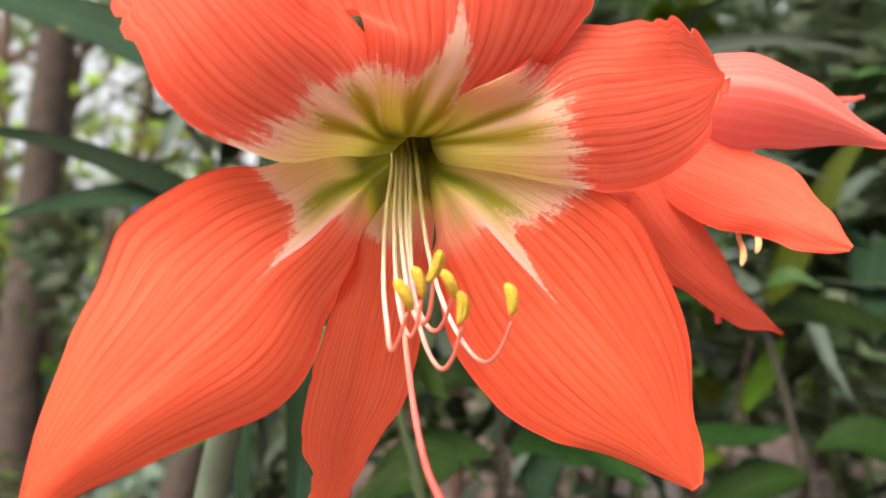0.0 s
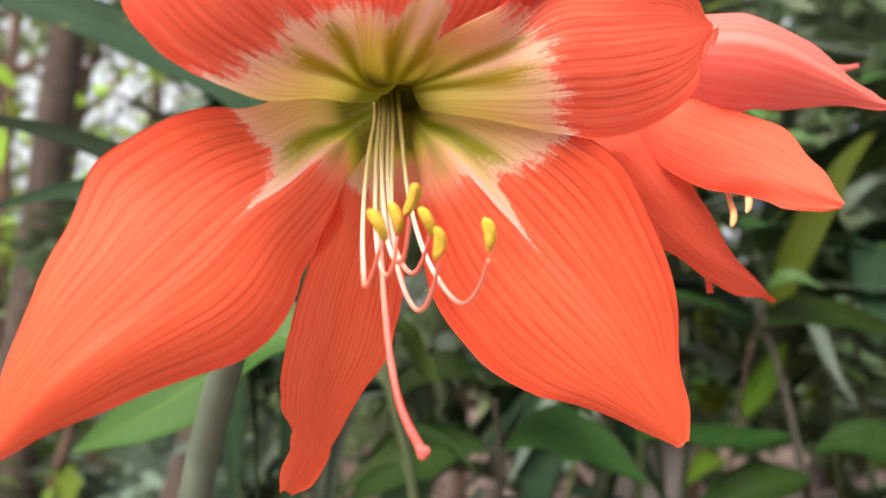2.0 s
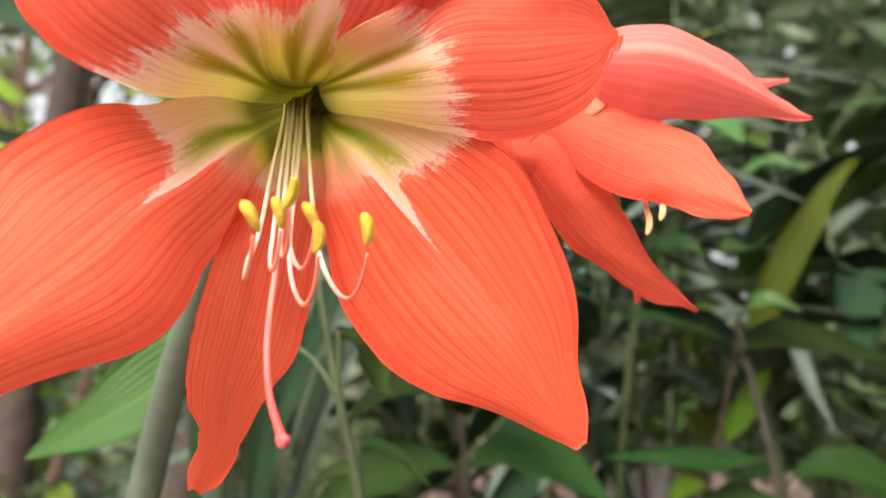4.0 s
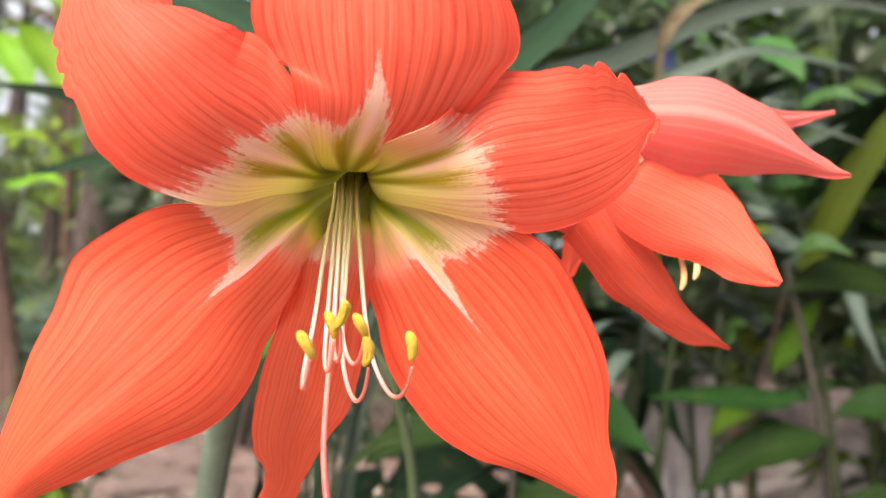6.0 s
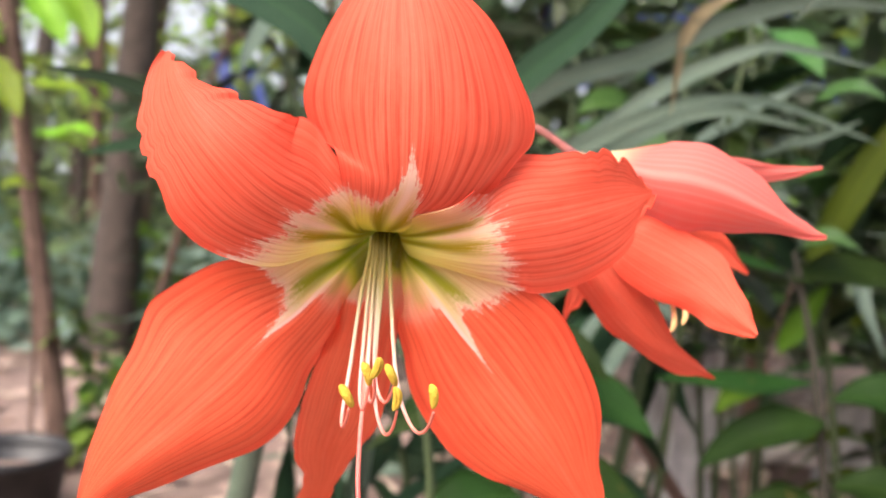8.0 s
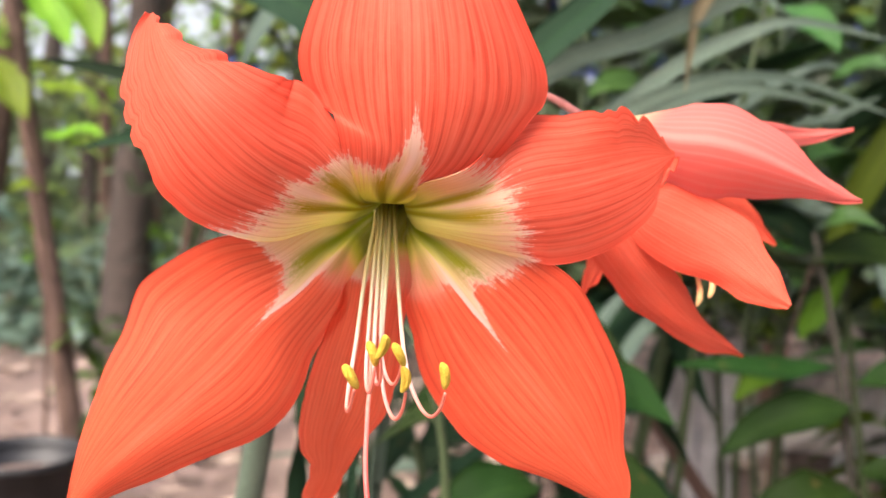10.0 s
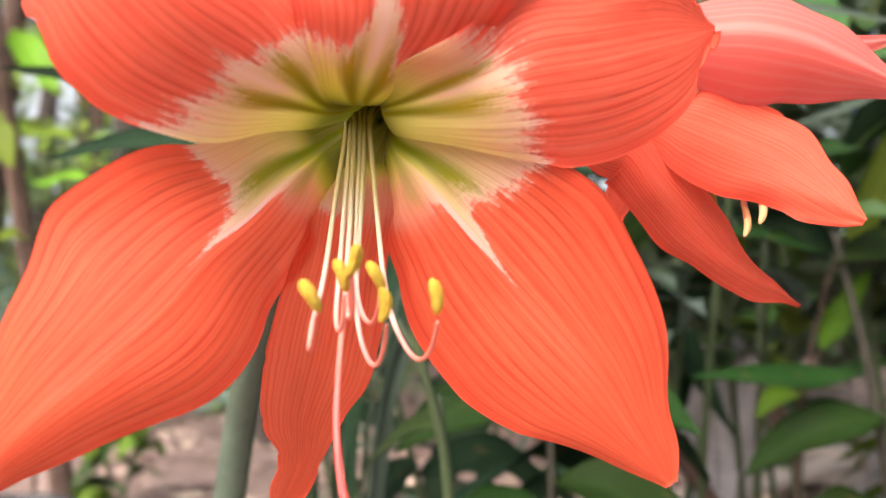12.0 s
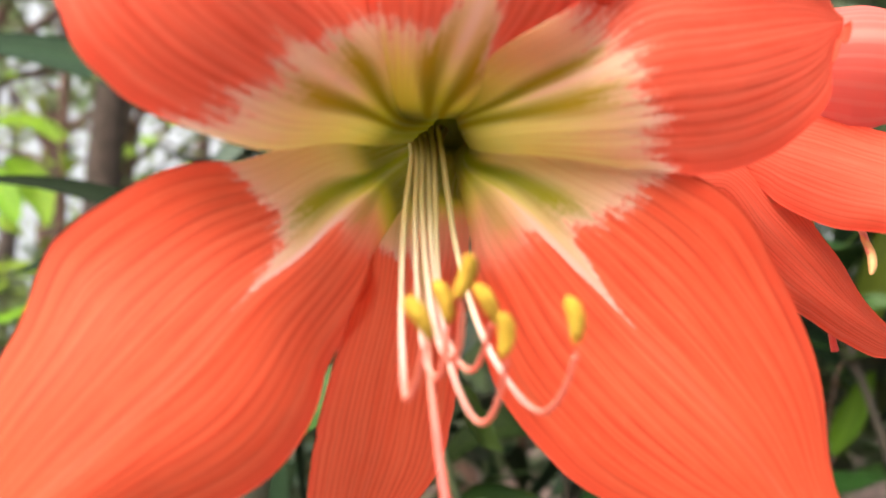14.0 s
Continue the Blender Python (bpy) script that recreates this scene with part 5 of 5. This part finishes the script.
nursery_pot(-1.32, 1.75, 0.13, 0.16, "black plastic nursery pot beside another pot")


def plank(points, width, label, mat, name="plank"):
    c = curve_through(points, 14)
    bm = bmesh.new()
    t = unit(np.gradient(c, axis=0))
    s = unit(np.cross(t, [0, 0, 1.0]))
    rings = []
    for i in range(14):
        w = width / 2 * (1 + 0.05 * math.sin(i * 1.9))
        rings.append([bm.verts.new(tuple(c[i] + s[i] * a * w + np.array([0, 0, b]))) for a, b in ((-1, 0), (-0.94, 0.016), (0.94, 0.018), (1, 0.002), (0.9, -0.004), (-0.9, -0.004))])
    for a, b in zip(rings, rings[1:]):
        for g in range(6):
            bm.faces.new((a[g], a[(g + 1) % 6], b[(g + 1) % 6], b[g]))
    bm.faces.new(rings[0][::-1])
    bm.faces.new(rings[-1])
    me = bpy.data.meshes.new(name)
    bm.to_mesh(me)
    bm.free()
    me.materials.append(mat)
    return tagged(new(name, me), label, "plank" if name == "plank" else "branch")


plank([(-0.75, 1.15, 0.02), (-0.35, 1.28, 0.03), (0.05, 1.42, 0.025)], 0.07, "weathered grey plank lying on the soil", WOOD_GREY)
plank([(0.45, 2.78, 0.02), (0.8, 2.66, 0.03), (1.3, 2.55, 0.025)], 0.13, "sun-bleached plank lying on the leaf litter", WOOD_GREY)
plank([(0.28, 2.30, 0.02), (0.6, 2.46, 0.03), (0.95, 2.7, 0.06)], 0.11, "pale split board lying on the leaf litter", WOOD_GREY)
plank([(0.6, 3.15, 0.02), (1.0, 3.02, 0.03), (1.5, 3.2, 0.02)], 0.15, "pale weathered plank lying among leaves", WOOD_GREY)



def sacking(x, y, z, w, h, seed, label, turn=0.0):
    """A crumpled hanging piece of pale sheeting."""
    rng = np.random.RandomState(seed)
    nu, nv = 22, 16
    g = np.zeros((nu, nv, 3))
    for i in range(nu):
        for j in range(nv):
            a, b = i / (nu - 1), j / (nv - 1) - 0.5
            q = Vector((a * 3, b * 4, seed))
            round_top = min(1.0, (a * 7 + 0.12)) ** 0.5
            wide = round_top * (1 - 0.35 * a) * (1 + 0.5 * noise.noise(Vector((a * 7, 3 if b < 0 else 8, seed))))
            g[i, j] = (b * w * wide + 0.02 * noise.noise(Vector((a * 5, 1, seed))), 0.04 * noise.noise(q * 1.4) + 0.25 * h * (a * a), h * (1 - a) + 0.05 * noise.noise(q + Vector((9, 0, 0))) * (1 if a < 0.9 else 0.2))
    g2 = g + np.array([0, 0.004, 0])
    verts, faces = sheet(g, g2)
    ob = mesh_object("crumpled_sack", verts, faces, PALE)
    ob.matrix_world = pose(x, y, z, 0, 0, turn)
    return tagged(ob, label, "sack")


sacking(0.285, 1.20, 0.0, 0.11, 0.53, 3, "crumpled pale plastic sack standing among the shrubs")
sacking(0.98, 2.35, 0.0, 0.26, 0.28, 7, "crumpled pale plastic sack on the soil", 20)


def tarpaulin():
    """A strip of blue sheeting tied between posts behind the shrubs."""
    ob = thing("tarpaulin", "faded blue plastic sheeting tied between posts behind the shrubs", "tarpaulin", "", (0.0, 3.0, 0.0))
    nu, nv = 60, 10
    g = np.zeros((nu, nv, 3))
    for i in range(nu):
        for j in range(nv):
            x = 0.05 + 1.6 * i / (nu - 1)
            sag = 0.12 * math.sin(i * 0.33) ** 2
            z = 1.18 + 0.42 * j / (nv - 1) - sag * (j / (nv - 1))
            g[i, j] = (x, 0.05 * noise.noise(Vector((x * 4, z * 3, 0))), z + 0.04 * noise.noise(Vector((x * 3, j * 0.4, 5))))
    verts, faces = sheet(g, g + np.array([0, 0.004, 0]))
    mesh_object("sheeting", verts, faces, BLUE, ob)
    for x in (0.05, 0.85, 1.65):
        tube("post", [(x, 0.03, -0.05), (x + 0.01, 0.03, 0.85), (x, 0.03, 1.7)], [0.025, 0.024, 0.022], BARK_BROWN, ob, "rough wooden post", 20, 9, 0.06)


tarpaulin()


def blue_rag():
    """A narrow torn strip of blue sheeting hanging from a leaning branch."""
    ob = thing("torn_sheeting", "narrow torn strips of blue plastic hanging beside a tree trunk", "plastic strip", "", (-0.98, 2.6, 0.0))
    for k, (x, w, h, z) in enumerate(((0.0, 0.055, 0.16, 1.10), (0.11, 0.045, 0.13, 1.07), (0.04, 0.05, 0.12, 0.72))):
        g = np.zeros((12, 5, 3))
        for i in range(12):
            for j in range(5):
                a, b = i / 11, j / 4 - 0.5
                g[i, j] = (x + b * w * (1 - 0.3 * a) + 0.05 * a, 0.02 * noise.noise(Vector((a * 3, b * 5, k))), z + h * (0.5 - a))
        verts, faces = sheet(g, g + np.array([0, 0.002, 0]))
        mesh_object("strip", verts, faces, BLUE, ob)
    tube("branch", [(-0.25, 0.01, -0.02), (-0.1, 0.01, 0.6), (0.0, 0.0, 1.15), (0.16, 0.0, 1.3)], [0.016, 0.013, 0.01, 0.006], BARK_BROWN, ob, "leaning brown branch", 24, 8, 0.05)


blue_rag()


# ---- undergrowth ----
def leaf_mass(name, label, boxes, mat, per, size, seed, floor=False):
    """Loose leaves filling a thicket, in clumps with gaps."""
    rng = np.random.RandomState(seed)
    verts, faces = [], []
    for x0, x1, y0, y1, z0, z1, share in boxes:
        for _ in range(int(per * share)):
            c = np.array([rng.uniform(x0, x1), rng.uniform(y0, y1), z0 + (z1 - z0) * rng.uniform(0, 1) ** (1.7 if floor else 1.0)])
            if noise.noise(Vector(c * 1.6)) < -0.09:
                continue
            for _ in range(6):
                q = c + rng.normal(0, 0.07, 3)
                q[2] = max(q[2], 0.03)
                s = size * rng.uniform(0.6, 1.4)
                d = unit(rng.normal(0, 1, 3) * [1, 1, 0.6])
                e = unit(np.cross(d, rng.normal(0, 1, 3)))
                f = np.cross(d, e)
                k = len(verts)
                verts += [q - d * s, q - d * s * 0.1 + e * s * 0.36, q + d * s, q - d * s * 0.1 - e * s * 0.36, q + f * s * 0.1]
                faces += [(k, k + 1, k + 4), (k + 1, k + 2, k + 4), (k + 2, k + 3, k + 4), (k + 3, k, k + 4)]
    return tagged(mesh_object(name, verts, faces, mat), label, "undergrowth", kind="stuff")


leaf_mass("thicket", "dark green thicket of small leaves behind the shrubs", [(-0.30, 3.2, 2.0, 4.2, 0.45, 2.4, 0.9), (-0.3, 2.2, 1.7, 2.3, 0.5, 1.5, 0.35), (0.9, 3.0, 0.8, 2.2, 0.35, 1.9, 0.4)], FOLIAGE_DARK, 1900, 0.075, 21)
leaf_mass("undergrowth", "low green undergrowth beyond the path", [(-5.5, -0.6, 3.6, 8.0, 0.0, 0.6, 1.0)], FOLIAGE, 1900, 0.06, 22, True)
leaf_mass("undergrowth", "leaves hanging beyond the path, sunlight painted in as bright lime", [(-5.0, -1.6, 4.5, 7.5, 1.1, 2.6, 1.0)], FOLIAGE_LIME_LIT, 260, 0.09, 23)
leaf_mass("undergrowth", "pale green bushes and saplings in the hazy distance", [(-8.0, -0.4, 6.2, 9.5, 0.4, 2.3, 1.0)], FOLIAGE, 1300, 0.10, 25)
leaf_mass("undergrowth", "dark green bushes beside the path", [(-1.5, -0.55, 3.0, 3.8, 0.7, 1.2, 1.0)], FOLIAGE_DARK, 300, 0.07, 26)
leaf_mass("undergrowth", "bluish green low undergrowth at the edge of the path", [(-2.9, -0.8, 3.35, 4.2, 0.0, 0.55, 1.0)], FOLIAGE_BLUE, 420, 0.07, 24, True)


def fallen_branch(points, radius, label):
    ob = thing("fallen_branch", label, "branch", at=(points[0][0], points[0][1], 0.0))
    o = tube("limb", points, [radius, radius * 0.9, radius * 0.6], BARK_BROWN, ob, "", 30, 9, 0.08, 3)
    o.matrix_parent_inverse = Matrix.Translation(ob.location).inverted()


fallen_branch([(0.52, 1.25, 0.0), (0.38, 1.12, 0.18), (0.257, 1.02, 0.33), (0.16, 0.98, 0.46), (0.10, 0.98, 0.52)], 0.011, "dark dead branch leaning among the shrubs")
